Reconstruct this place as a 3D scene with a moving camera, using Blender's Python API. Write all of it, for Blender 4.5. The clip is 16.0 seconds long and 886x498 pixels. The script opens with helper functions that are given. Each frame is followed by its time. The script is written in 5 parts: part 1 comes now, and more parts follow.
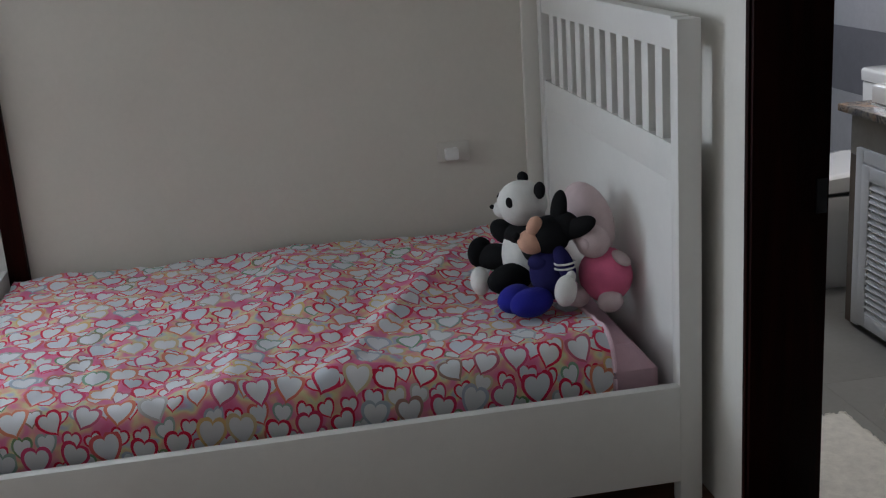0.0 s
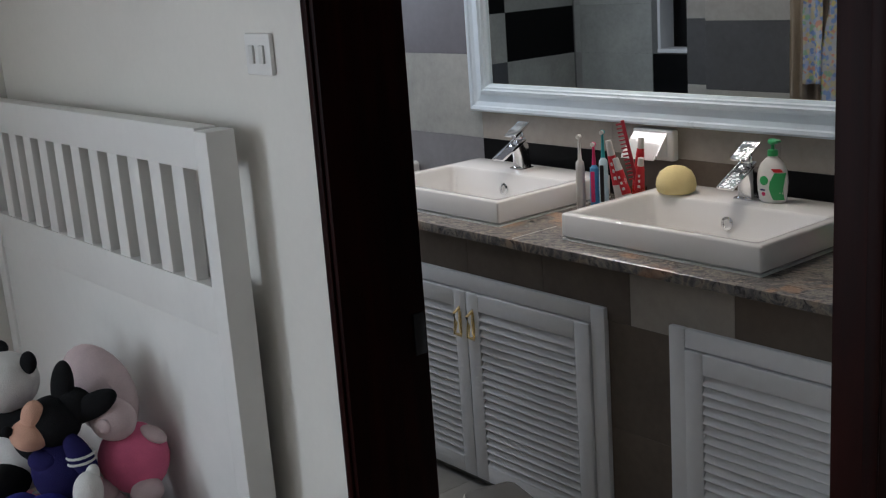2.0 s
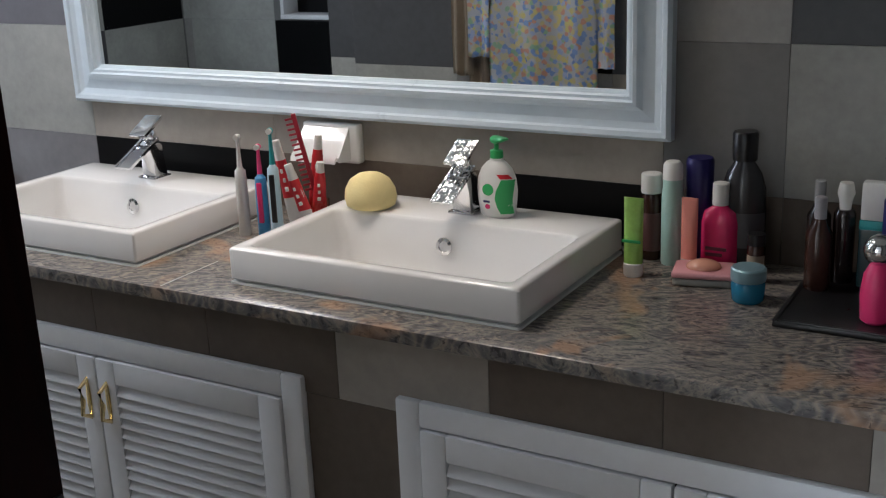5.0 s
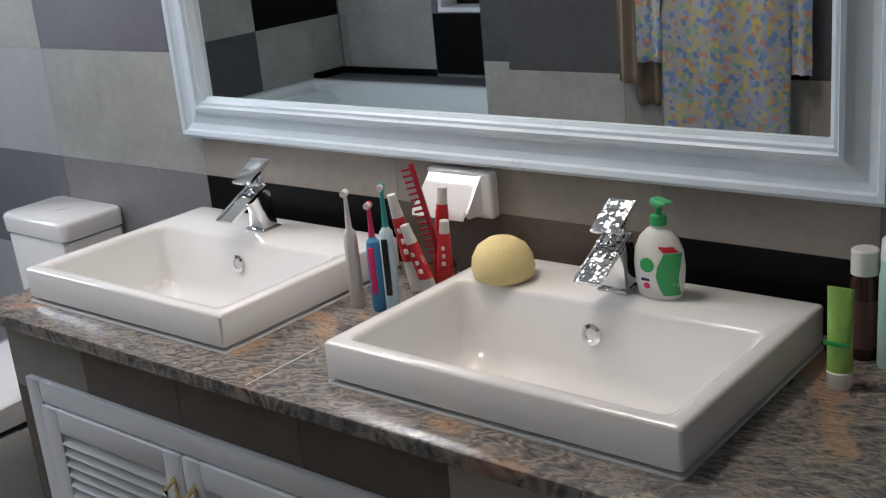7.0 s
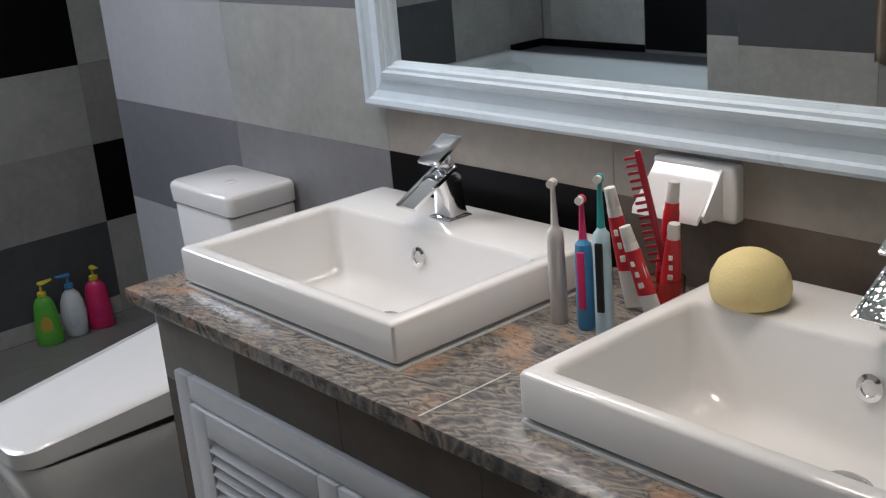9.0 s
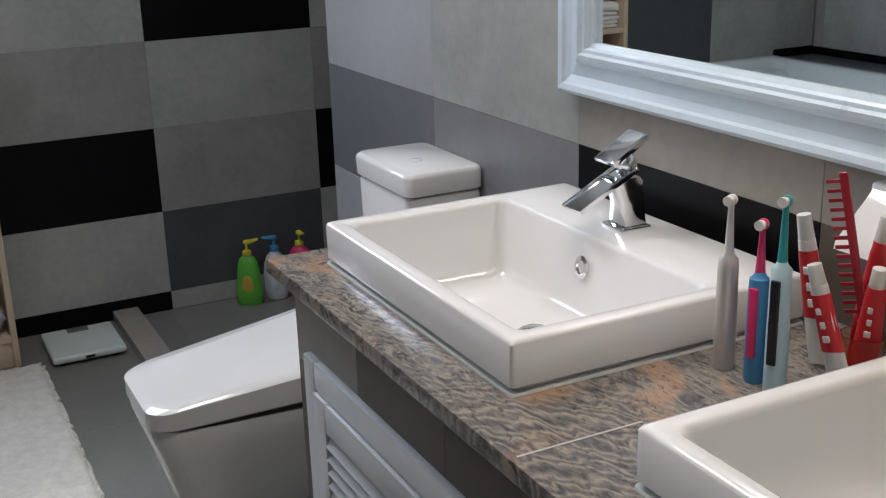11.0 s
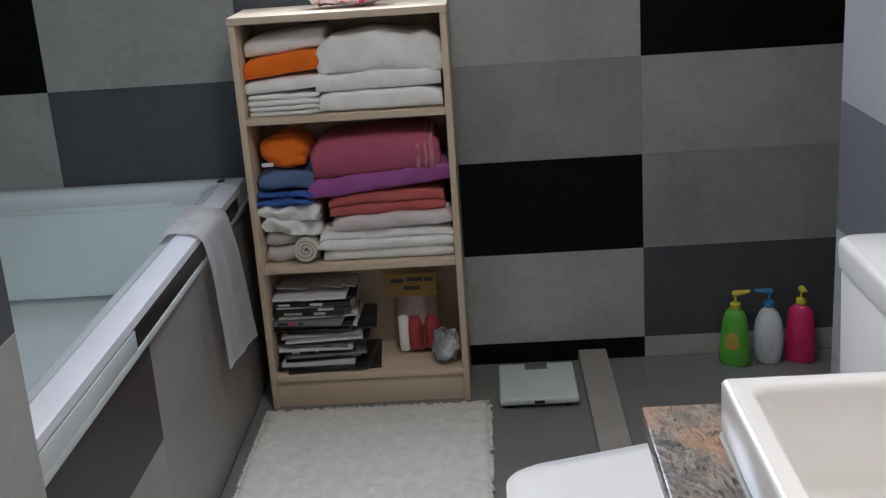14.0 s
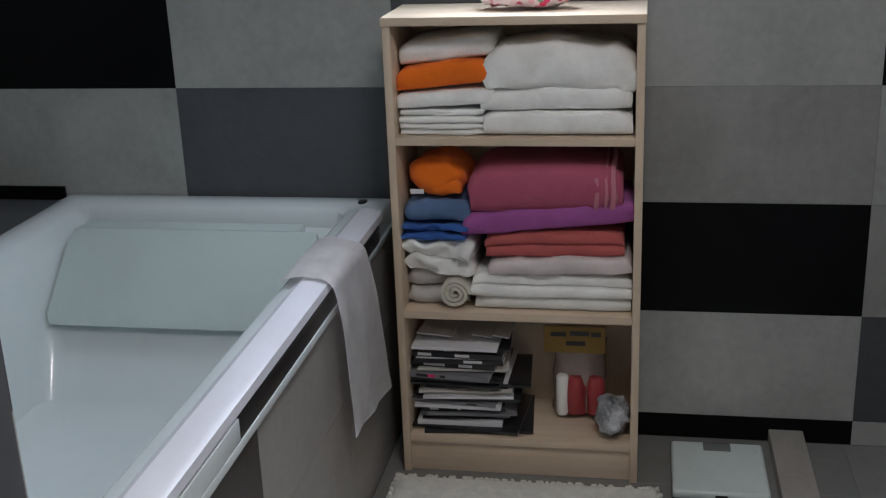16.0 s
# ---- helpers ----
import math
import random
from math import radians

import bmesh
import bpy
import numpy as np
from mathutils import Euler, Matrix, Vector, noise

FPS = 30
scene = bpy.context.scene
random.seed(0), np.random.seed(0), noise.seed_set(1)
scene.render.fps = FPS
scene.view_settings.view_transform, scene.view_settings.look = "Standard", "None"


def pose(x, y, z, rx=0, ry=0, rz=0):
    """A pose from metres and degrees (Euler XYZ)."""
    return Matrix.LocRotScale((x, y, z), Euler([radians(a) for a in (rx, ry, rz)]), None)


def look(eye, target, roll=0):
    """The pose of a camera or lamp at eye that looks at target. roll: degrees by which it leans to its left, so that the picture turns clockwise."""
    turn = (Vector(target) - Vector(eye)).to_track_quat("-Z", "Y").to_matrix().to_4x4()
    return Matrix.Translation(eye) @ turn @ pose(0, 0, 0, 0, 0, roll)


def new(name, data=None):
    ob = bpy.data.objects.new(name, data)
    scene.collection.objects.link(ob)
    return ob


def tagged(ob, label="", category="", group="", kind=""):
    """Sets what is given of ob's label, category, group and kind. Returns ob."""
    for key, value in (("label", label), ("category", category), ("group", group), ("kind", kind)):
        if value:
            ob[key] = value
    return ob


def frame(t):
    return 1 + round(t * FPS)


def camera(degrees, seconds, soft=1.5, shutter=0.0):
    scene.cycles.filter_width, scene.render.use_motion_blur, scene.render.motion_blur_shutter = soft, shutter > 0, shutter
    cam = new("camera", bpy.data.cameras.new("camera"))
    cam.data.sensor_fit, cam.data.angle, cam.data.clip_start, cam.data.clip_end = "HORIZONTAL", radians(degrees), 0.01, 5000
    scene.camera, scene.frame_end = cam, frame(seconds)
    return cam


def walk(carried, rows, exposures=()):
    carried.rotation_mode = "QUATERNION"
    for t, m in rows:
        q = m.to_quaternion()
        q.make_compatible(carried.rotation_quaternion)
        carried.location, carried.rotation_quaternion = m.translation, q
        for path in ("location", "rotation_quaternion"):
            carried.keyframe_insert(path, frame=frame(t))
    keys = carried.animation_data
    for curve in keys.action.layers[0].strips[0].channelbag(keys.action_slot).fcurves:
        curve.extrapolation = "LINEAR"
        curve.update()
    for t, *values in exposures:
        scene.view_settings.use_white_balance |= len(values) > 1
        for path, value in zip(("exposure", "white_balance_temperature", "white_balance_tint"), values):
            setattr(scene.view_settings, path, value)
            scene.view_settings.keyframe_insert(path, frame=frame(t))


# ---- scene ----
cam = camera(42.6, 16.0, 1.2)
PATH = [
    (0, (5.93, -3.026, 1.587), (4.036, -2.732, 1.017), -4.0),
    (0.5, (5.741, -3.01, 1.534), (3.884, -2.487, 1.009), -2.8),
    (1, (5.577, -2.992, 1.567), (3.783, -2.302, 1.017), -2.8),
    (1.5, (5.436, -2.972, 1.558), (3.734, -2.051, 1.056), -2.3),
    (2, (5.222, -3.014, 1.579), (3.712, -1.798, 1.09), -4.1),
    (2.5, (5.07, -2.979, 1.572), (3.716, -1.595, 1.072), -3.3),
    (3, (4.941, -2.904, 1.579), (3.683, -1.44, 1.054), -2.7),
    (3.5, (4.777, -2.852, 1.575), (3.762, -1.213, 1.041), -2.5),
    (6, (4.446, -2.262, 1.523), (3.475, -0.631, 0.893), -2.7),
    (6.5, (4.384, -2.172, 1.556), (3.331, -0.598, 0.911), -3.9),
    (7, (4.332, -2.026, 1.589), (3.102, -0.575, 0.97), -5.5),
    (7.5, (4.257, -1.914, 1.551), (2.897, -0.595, 0.908), -5.3),
    (8, (4.164, -1.821, 1.535), (2.769, -0.556, 0.861), -4.8),
    (8.5, (4.075, -1.777, 1.53), (2.654, -0.537, 0.863), -5.6),
    (9, (4.027, -1.773, 1.507), (2.575, -0.548, 0.879), -5.0),
    (11.5, (3.842, -1.405, 1.429), (2.066, -0.713, 0.822), -2.1),
    (12, (3.737, -1.317, 1.455), (1.889, -0.827, 0.868), -3.3),
    (12.5, (3.695, -1.218, 1.473), (1.789, -0.998, 0.906), -4.4),
    (13, (3.666, -1.096, 1.47), (1.751, -1.106, 0.891), -4.1),
    (13.5, (3.609, -1.068, 1.463), (1.7, -1.143, 0.873), -3.8),
    (14, (3.413, -1.098, 1.46), (1.508, -1.193, 0.858), -4.0),
    (14.5, (3.278, -1.104, 1.468), (1.358, -1.234, 0.923), -4.1),
    (15, (3.111, -1.095, 1.561), (1.198, -1.307, 1.017), -3.3),
    (15.5, (2.976, -1.137, 1.532), (1.087, -1.408, 0.933), -2.4),
    (16, (2.853, -1.201, 1.492), (0.99, -1.546, 0.851), -2.2),
]
walk(cam, [(t, look(eye, target, roll)) for t, eye, target, roll in PATH],
     exposures=[(0, -.75, 5970, 13.5), (1.5, -.72, 5970, 13.5), (2.5, -.62, 5970, 13.5), (3, -.56, 5970, 13.5), (3.5, -.34, 5970, 13.5), (6, -.32, 5970, 13.5), (9, -.45, 5970, 13.5), (12, -.36, 5970, 13.5), (14, -.32, 5970, 13.5), (16, -.34, 5970, 13.5)])

# ---------------------------------------------------------------- world and light
world = bpy.data.worlds.new("world")
scene.world = world
world.use_nodes = True
wn = world.node_tree
sky = wn.nodes.new("ShaderNodeTexSky")
sky.sky_type, sky.sun_disc = "NISHITA", False
sky.sun_elevation, sky.sun_rotation = radians(40), radians(-80)
wn.links.new(sky.outputs[0], wn.nodes["Background"].inputs[0])
wn.nodes["Background"].inputs[1].default_value = 0.1


def lamp(name, kind, m, energy, colour, **more):
    data = bpy.data.lights.new(name, kind)
    data.energy, data.color = energy, colour
    if kind == "AREA":
        data.shape = "RECTANGLE"
        data.size, data.size_y = more["size"]
    if "spread" in more:
        data.spread = radians(more["spread"])
    if kind == "SUN":
        data.angle = radians(more["angle"])
    ob = new(name, data)
    ob.matrix_world = m
    return ob


lamp("sun", "SUN", look((-4, -2, 5), (0, -1, 0)), 1.0, (1, .95, .88), angle=12)
# sky light through the bathroom window, the tub window and the bedroom window
lamp("window_light", "AREA", look((-.06, -1.55, 1.86), (1.2, -1.5, .9)), 27, (.83, .925, 1), size=(.56, .9))
lamp("bedroom_window_light", "AREA", look((1.90, -5.62, 1.5), (4.9, -5.62, 1.4)), 152, (.85, .943, 1.0), size=(1.3, 1.36))
# fill from an added, unseen ceiling fitting; it lifts the bookcase and walls
lamp("room_fill_light", "AREA", look((1.7, -1.12, 2.38), (1.7, -1.12, 0)), 17, (1, .95, .88), size=(.4, .4))
lamp("vanity_lamp_light", "AREA", look((2.95, -.80, 2.38), (2.95, -.80, 0)), 6.4, (1, .86, .69), size=(.36, .36), spread=112)

# ---------------------------------------------------------------- materials


class Net:
    """A small writer of shader nodes."""

    def __init__(self, name):
        self.mat = bpy.data.materials.new(name)
        self.mat.use_nodes = True
        self.tree = self.mat.node_tree
        self.bsdf = self.tree.nodes["Principled BSDF"]

    def node(self, kind, **values):
        n = self.tree.nodes.new("ShaderNode" + kind)
        for key, v in values.items():
            self.put(n.inputs[key.replace("_", " ")], v)
        return n

    def put(self, socket, v):
        if isinstance(v, bpy.types.NodeSocket):
            self.tree.links.new(v, socket)
        elif isinstance(v, tuple) and len(v) == 3 and socket.type == "RGBA":
            socket.default_value = (*v, 1)
        else:
            socket.default_value = v

    def math(self, op, a, b=0.0, c=0.0):
        n = self.tree.nodes.new("ShaderNodeMath")
        n.operation = op
        for i, v in enumerate((a, b, c)):
            self.put(n.inputs[i], v)
        return n.outputs[0]

    def mix(self, f, a, b):
        n = self.tree.nodes.new("ShaderNodeMix")
        n.data_type = "RGBA"
        self.put(n.inputs[0], f)
        self.put(n.inputs[6], a)
        self.put(n.inputs[7], b)
        return n.outputs[2]

    def ramp(self, f, stops):
        n = self.tree.nodes.new("ShaderNodeValToRGB")
        e = n.color_ramp.elements
        while len(e) < len(stops):
            e.new(.5)
        for i, (at, c) in enumerate(stops):
            e[i].position, e[i].color = at, (*c, 1)
        self.put(n.inputs[0], f)
        return n.outputs[0]

    def coords(self, shift=True):
        tc = self.tree.nodes.new("ShaderNodeTexCoord")
        if not shift:
            return tc.outputs["Object"]
        info = self.tree.nodes.new("ShaderNodeObjectInfo")
        v = self.tree.nodes.new("ShaderNodeVectorMath")
        self.put(v.inputs[0], tc.outputs["Object"])
        s = self.tree.nodes.new("ShaderNodeVectorMath")
        s.operation = "SCALE"
        s.inputs[0].default_value = (13, 7, 11)
        self.put(s.inputs[3], info.outputs["Random"])
        self.put(v.inputs[1], s.outputs[0])
        return v.outputs[0]

    def noise(self, vec, scale, detail=4, rough=.6, warp=0.0):
        n = self.node("TexNoise", Vector=vec, Scale=scale, Detail=detail, Roughness=rough, Distortion=warp)
        return n.outputs["Fac"]

    def bump(self, height, strength, distance=.002):
        n = self.node("Bump", Strength=strength, Distance=distance, Height=height)
        self.put(self.bsdf.inputs["Normal"], n.outputs[0])

    def done(self, colour, rough, metal=0.0, **more):
        self.put(self.bsdf.inputs["Base Color"], colour)
        self.put(self.bsdf.inputs["Roughness"], rough)
        self.put(self.bsdf.inputs["Metallic"], metal)
        for key, v in more.items():
            self.put(self.bsdf.inputs[key.replace("_", " ")], v)
        return self.mat


def tile_face(name, colour, rough, vary, piece=.05):
    return surface(name, colour, rough, vary=vary, scale=3, fine=40, relief=.06, piece=piece, Specular_IOR_Level=.3)


def surface(name, colour, rough=.5, metal=0.0, vary=.12, scale=6, fine=90, relief=.15, piece=0.0, **more):
    """Colour with stains at one scale, grain at another, uneven gloss and fine relief. piece: change from piece to piece."""
    n = Net(name)
    v = n.coords()
    big, small = n.noise(v, scale, 5, .6, .4), n.noise(v, fine, 3)
    f = n.math("ADD", n.math("MULTIPLY", big, .7), n.math("MULTIPLY", small, .3))
    f = n.ramp(f, [(.3, (0, 0, 0)), (.7, (1, 1, 1))])
    lo, hi = tuple(c * (1 - vary) for c in colour), tuple(min(1, c * (1 + vary)) for c in colour)
    col = n.mix(f, lo, hi)
    if piece:
        info = n.tree.nodes.new("ShaderNodeObjectInfo")
        hsv = n.node("HueSaturation", Color=col)
        n.put(hsv.inputs["Value"], n.math("MULTIPLY_ADD", info.outputs["Random"], 2 * piece, 1 - piece))
        col = hsv.outputs[0]
    r = n.math("MULTIPLY_ADD", big, .16, max(.03, rough - .08))
    if relief:
        n.bump(small, relief)
    return n.done(col, r, metal, **more)


TILE_LIGHT = tile_face("tile_light", (.37, .375, .352), .42, .22)
TILE_MID = tile_face("tile_mid", (.30, .295, .282), .42, .22)
TILE_DARK = tile_face("tile_dark", (.084, .088, .095), .4, .2)
TILE_BLACK = surface("tile_black", (.004, .004, .0045), .4, vary=.3, scale=3, fine=40, relief=.06, piece=.05, Specular_IOR_Level=.14)
TILE_APRON = tile_face("tile_apron", (.29, .275, .255), .42, .16)
TILE_SMOKE = tile_face("tile_smoke", (.21, .207, .20), .42, .16)
TILE_COFFEE = tile_face("tile_coffee", (.045, .040, .038), .4, .25)
TILE_LILAC = tile_face("tile_lilac", (.37, .368, .385), .38, .12, .03)
TILE_LILAC_DARK = tile_face("tile_lilac_dark", (.165, .163, .182), .38, .14, .03)
TILE_HEATHER = tile_face("tile_heather", (.225, .22, .232), .38, .16, .03)
TILE_BROWN = tile_face("tile_brown", (.128, .102, .082), .45, .25, .04)
TILE_TAN = tile_face("tile_tan", (.33, .30, .265), .45, .18, .06)
GROUT = surface("grout", (.16, .16, .155), .9, vary=.15)
FLOOR_TILE = surface("floor_tile", (.19, .185, .172), .42, vary=.15, scale=3, fine=45, relief=.08, piece=.05)
PLASTER = surface("plaster", (.66, .625, .56), .8, vary=.05, scale=1.6, fine=60, relief=.12)
PLASTER_WHITE = surface("plaster_white", (.69, .665, .61), .75, vary=.04, scale=1.6, fine=60, relief=.12)
CEILING = surface("ceiling_paint", (.78, .78, .76), .85, vary=.03)
BED_WHITE = surface("bed_paint", (.74, .73, .70), .38, vary=.04, scale=4, fine=40, relief=.05)
WHITE_PAINT = surface("cabinet_paint", (.76, .77, .79), .36, vary=.05, scale=5, fine=40, relief=.06)
FRAME_PAINT = surface("mirror_paint", (.67, .77, .85), .3, vary=.06, scale=9, fine=60, relief=.08)
CERAMIC = surface("glazed_ceramic", (.86, .855, .845), .1, vary=.02, scale=3, fine=20, relief=0, Coat_Weight=.4)
TUB_WHITE = surface("tub_acrylic", (.63, .68, .68), .16, vary=.03, scale=3, fine=20, relief=0, Coat_Weight=.3)
TUB_MAT = surface("tub_cushion", (.52, .60, .58), .4, vary=.04, scale=4, fine=60, relief=.1)
CHROME = surface("chrome", (.82, .83, .85), .07, 1, vary=.03, relief=0)
BRASS = surface("brass", (.86, .68, .36), .2, 1, vary=.1, relief=.03)
BLACK_PLASTIC = surface("black_plastic", (.010, .010, .011), .3, vary=.3, relief=.03)
# near-black standing in for shade behind louvres and under the toilet lid
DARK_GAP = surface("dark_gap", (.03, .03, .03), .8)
STEEL_DRAIN = surface("drain_steel", (.55, .55, .55), .18, 1, vary=.1, relief=.02)
RUG_WHITE = surface("rug_pile", (.70, .68, .62), .95, vary=.16, scale=30, fine=260, relief=.9)
STOOL = surface("stool_plastic", (.52, .50, .44), .5, vary=.06)
STOOL_TOP = surface("stool_grey", (.085, .085, .080), .6, vary=.12)


def solid(name, colour, rough=.4, **more):
    return surface(name, colour, rough, vary=.06, scale=8, fine=70, relief=.05, **more)


def cloth(name, colour, vary=.12):
    return surface(name, colour, .95, vary=vary, scale=14, fine=320, relief=.8, Sheen_Weight=.15 * max(colour), Specular_IOR_Level=.12)


def wood(name, dark, light, rough=.45, grain=(1.5, 26, 26), along=0, gloss=.5):
    n = Net(name)
    v = n.coords()
    m = n.node("Mapping", Vector=v)
    sc = [grain[1]] * 3
    sc[along] = grain[0]
    m.inputs["Scale"].default_value = sc
    a = n.noise(m.outputs[0], 1.0, 6, .65, .6)
    b = n.noise(v, 3, 3)
    col = n.mix(n.ramp(n.math("ADD", n.math("MULTIPLY", a, .75), n.math("MULTIPLY", b, .25)), [(.34, (0, 0, 0)), (.68, (1, 1, 1))]), dark, light)
    n.bump(a, .12)
    return n.done(col, n.math("MULTIPLY_ADD", b, .2, rough - .1), Specular_IOR_Level=gloss)


MAHOGANY = wood("dark_mahogany", (.003, .0008, .0006), (.021, .0034, .0022), .5, along=2, gloss=.06)
BIRCH = wood("birch_board", (.57, .44, .31), (.70, .57, .43), .5, along=2)
BIRCH_FLAT = wood("birch_shelf", (.57, .44, .31), (.70, .57, .43), .34, along=1)


def granite():
    n = Net("granite")
    v = n.coords(False)
    m = n.node("Mapping", Vector=v)
    m.inputs["Scale"].default_value = (.9, 2.2, 1)
    m.inputs["Rotation"].default_value = (0, 0, .5)
    wave = n.node("TexWave", Vector=m.outputs[0], Scale=6.5, Distortion=15.0, Detail=3.0, Detail_Scale=.8, Detail_Roughness=.62)
    swirl = wave.outputs["Fac"]
    flow = n.noise(m.outputs[0], 7.5, 6, .7, 1.8)
    fleck = n.noise(m.outputs[0], 42, 4, .65, 1.2)
    grain = n.noise(v, 190, 2, .6)
    patch = n.noise(v, 5.2, 3, .5, .8)
    zone = n.ramp(n.noise(v, 2.6, 3, .55, .6), [(.40, (0, 0, 0)), (.60, (1, 1, 1))])
    lines = n.ramp(swirl, [(.02, (.040, .038, .040)), (.22, (.13, .125, .125)), (.45, (.27, .24, .21)), (.66, (.40, .32, .235)), (.82, (.28, .235, .20)), (.96, (.09, .085, .085))])
    cloud = n.ramp(flow, [(.30, (.045, .044, .047)), (.42, (.15, .148, .15)), (.48, (.36, .32, .27)), (.53, (.20, .19, .185)), (.60, (.13, .128, .13)), (.65, (.38, .33, .27)), (.74, (.085, .083, .085))])
    base = n.mix(n.math("MULTIPLY_ADD", zone, .45, .14), cloud, lines)
    warm = n.ramp(patch, [(.57, (0, 0, 0)), (.66, (1, 1, 1))])
    col = n.mix(n.math("MULTIPLY", warm, .55), base, (.52, .30, .17))
    dark = n.ramp(fleck, [(.36, (1, 1, 1)), (.44, (0, 0, 0))])
    col = n.mix(n.math("MULTIPLY", dark, .65), col, (.018, .017, .018))
    pale = n.ramp(fleck, [(.60, (0, 0, 0)), (.68, (1, 1, 1))])
    col = n.mix(n.math("MULTIPLY", pale, .22), col, (.50, .46, .41))
    col = n.mix(n.math("MULTIPLY", grain, .15), col, (.10, .095, .09))
    return n.done(col, .22, Specular_IOR_Level=.4)


GRANITE = granite()


def hearts(n, vec, scale, shift, keep):
    """One layer of printed hearts in jittered cells: mask of the heart, mask of its outline, a random value a cell."""
    m = n.node("Mapping", Vector=vec)
    m.inputs["Scale"].default_value = (scale, scale * .86, scale)
    m.inputs["Location"].default_value = (shift, shift * 1.7, 0)
    s = n.node("SeparateXYZ", Vector=m.outputs[0])
    X, Y = s.outputs[0], s.outputs[1]
    row = n.math("FLOOR", Y)
    X = n.math("ADD", X, n.math("MULTIPLY", row, .5))
    cell = n.node("CombineXYZ", X=n.math("FLOOR", X), Y=row, Z=shift)
    w = n.tree.nodes.new("ShaderNodeTexWhiteNoise")
    n.put(w.inputs["Vector"], cell.outputs[0])
    rnd = w.outputs["Value"]
    wc = n.node("SeparateXYZ", Vector=w.outputs["Color"])
    size = n.math("MULTIPLY_ADD", wc.outputs[0], -.75, 3.1)
    a = n.math("MULTIPLY_ADD", wc.outputs[1], 1.1, -.55)
    fx = n.math("SUBTRACT", n.math("FRACT", X), n.math("MULTIPLY_ADD", wc.outputs[2], .16, .42))
    fy = n.math("SUBTRACT", n.math("FRACT", Y), n.math("MULTIPLY_ADD", rnd, .20, .40))
    ca, sa = n.math("COSINE", a), n.math("SINE", a)
    rx = n.math("MULTIPLY", n.math("SUBTRACT", n.math("MULTIPLY", fx, ca), n.math("MULTIPLY", fy, sa)), size)
    ry = n.math("MULTIPLY", n.math("ADD", n.math("MULTIPLY", fx, sa), n.math("MULTIPLY", fy, ca)), size)
    # distance-like heart: x^2 + (1.2 y - 0.75 sqrt|x|)^2
    k = n.math("SUBTRACT", n.math("MULTIPLY", ry, 1.2), n.math("MULTIPLY", n.math("SQRT", n.math("ABSOLUTE", rx)), .75))
    k = n.math("ADD", k, .30)
    d = n.math("ADD", n.math("MULTIPLY", rx, rx), n.math("MULTIPLY", k, k))
    inner, outer = n.math("LESS_THAN", d, .86), n.math("LESS_THAN", d, 1.42)
    on = n.math("LESS_THAN", wc.outputs[2], keep)
    return n.math("MULTIPLY", inner, on), n.math("MULTIPLY", outer, on), rnd


def heart_cloth():
    n = Net("heart_print_cotton")
    v = n.tree.nodes.new("ShaderNodeTexCoord").outputs["UV"]
    ground = n.ramp(n.noise(v, 11, 2), [(.34, (.90, .20, .40)), (.45, (.92, .30, .50)), (.52, (.94, .58, .42)), (.57, (.92, .84, .50)), (.63, (.66, .68, .80)), (.70, (.92, .34, .52))])
    col = ground
    for scale, shift, keep in ((17, 3.37, .9), (11.6, .0, .98)):
        i, o, r = hearts(n, v, scale, shift, keep)
        rim = n.ramp(r, [(.25, (.88, .02, .09)), (.42, (.86, .12, .30)), (.50, (.20, .46, .20)), (.60, (.60, .64, .74)), (.70, (.92, .70, .30)), (.80, (.90, .32, .20)), (.92, (.88, .04, .14))])
        fill = n.ramp(r, [(.25, (.97, .97, .97)), (.55, (.95, .96, .97)), (.75, (.97, .95, .94)), (.9, (.88, .91, .95))])
        col = n.mix(o, col, rim)
        col = n.mix(i, col, fill)
    n.bump(n.noise(v, 260, 2), .3)
    return n.done(col, .9, Sheen_Weight=.2)


HEARTS = heart_cloth()


def print_cloth(name, ground, spots, scale, width=.42):
    n = Net(name)
    v = n.coords()
    vor = n.tree.nodes.new("ShaderNodeTexVoronoi")
    n.put(vor.inputs["Vector"], v)
    vor.inputs["Scale"].default_value = scale
    sep = n.node("SeparateXYZ", Vector=vor.outputs["Color"])
    stops = [(i / len(spots), c) for i, c in enumerate(spots)]
    c = n.ramp(sep.outputs[0], stops)
    n.tree.nodes[-1].color_ramp.interpolation = "CONSTANT"
    on = n.math("LESS_THAN", vor.outputs["Distance"], width)
    col = n.mix(n.math("MULTIPLY", on, n.math("GREATER_THAN", sep.outputs[1], .25)), ground, c)
    n.bump(n.noise(v, 240, 2), .3)
    return n.done(col, .85)


ROBE = print_cloth("robe_print", (.70, .73, .80), [(.86, .50, .40), (.36, .54, .90), (.88, .80, .36), (.46, .72, .54), (.56, .66, .92), (.84, .76, .44), (.32, .48, .84), (.80, .76, .56)], 62, .72)
BAG_PRINT = print_cloth("bag_print", (.86, .74, .78), [(.70, .05, .14), (.78, .28, .40), (.80, .45, .55), (.18, .42, .25), (.72, .12, .22), (.80, .62, .66)], 62, .52)


def glass(name, tint=(1, 1, 1), rough=.02):
    n = Net(name)
    return n.done(tint, rough, Transmission_Weight=1.0, IOR=1.45)


PANE = glass("window_glass")
MIRROR = Net("silvered_mirror").done((.86, .88, .88), .012, 1.0)
LAMP_GLOW = Net("lamp_diffuser").done((.9, .9, .9), .5, Emission_Color=(1, .86, .7), Emission_Strength=6.0)

# ---------------------------------------------------------------- mesh helpers


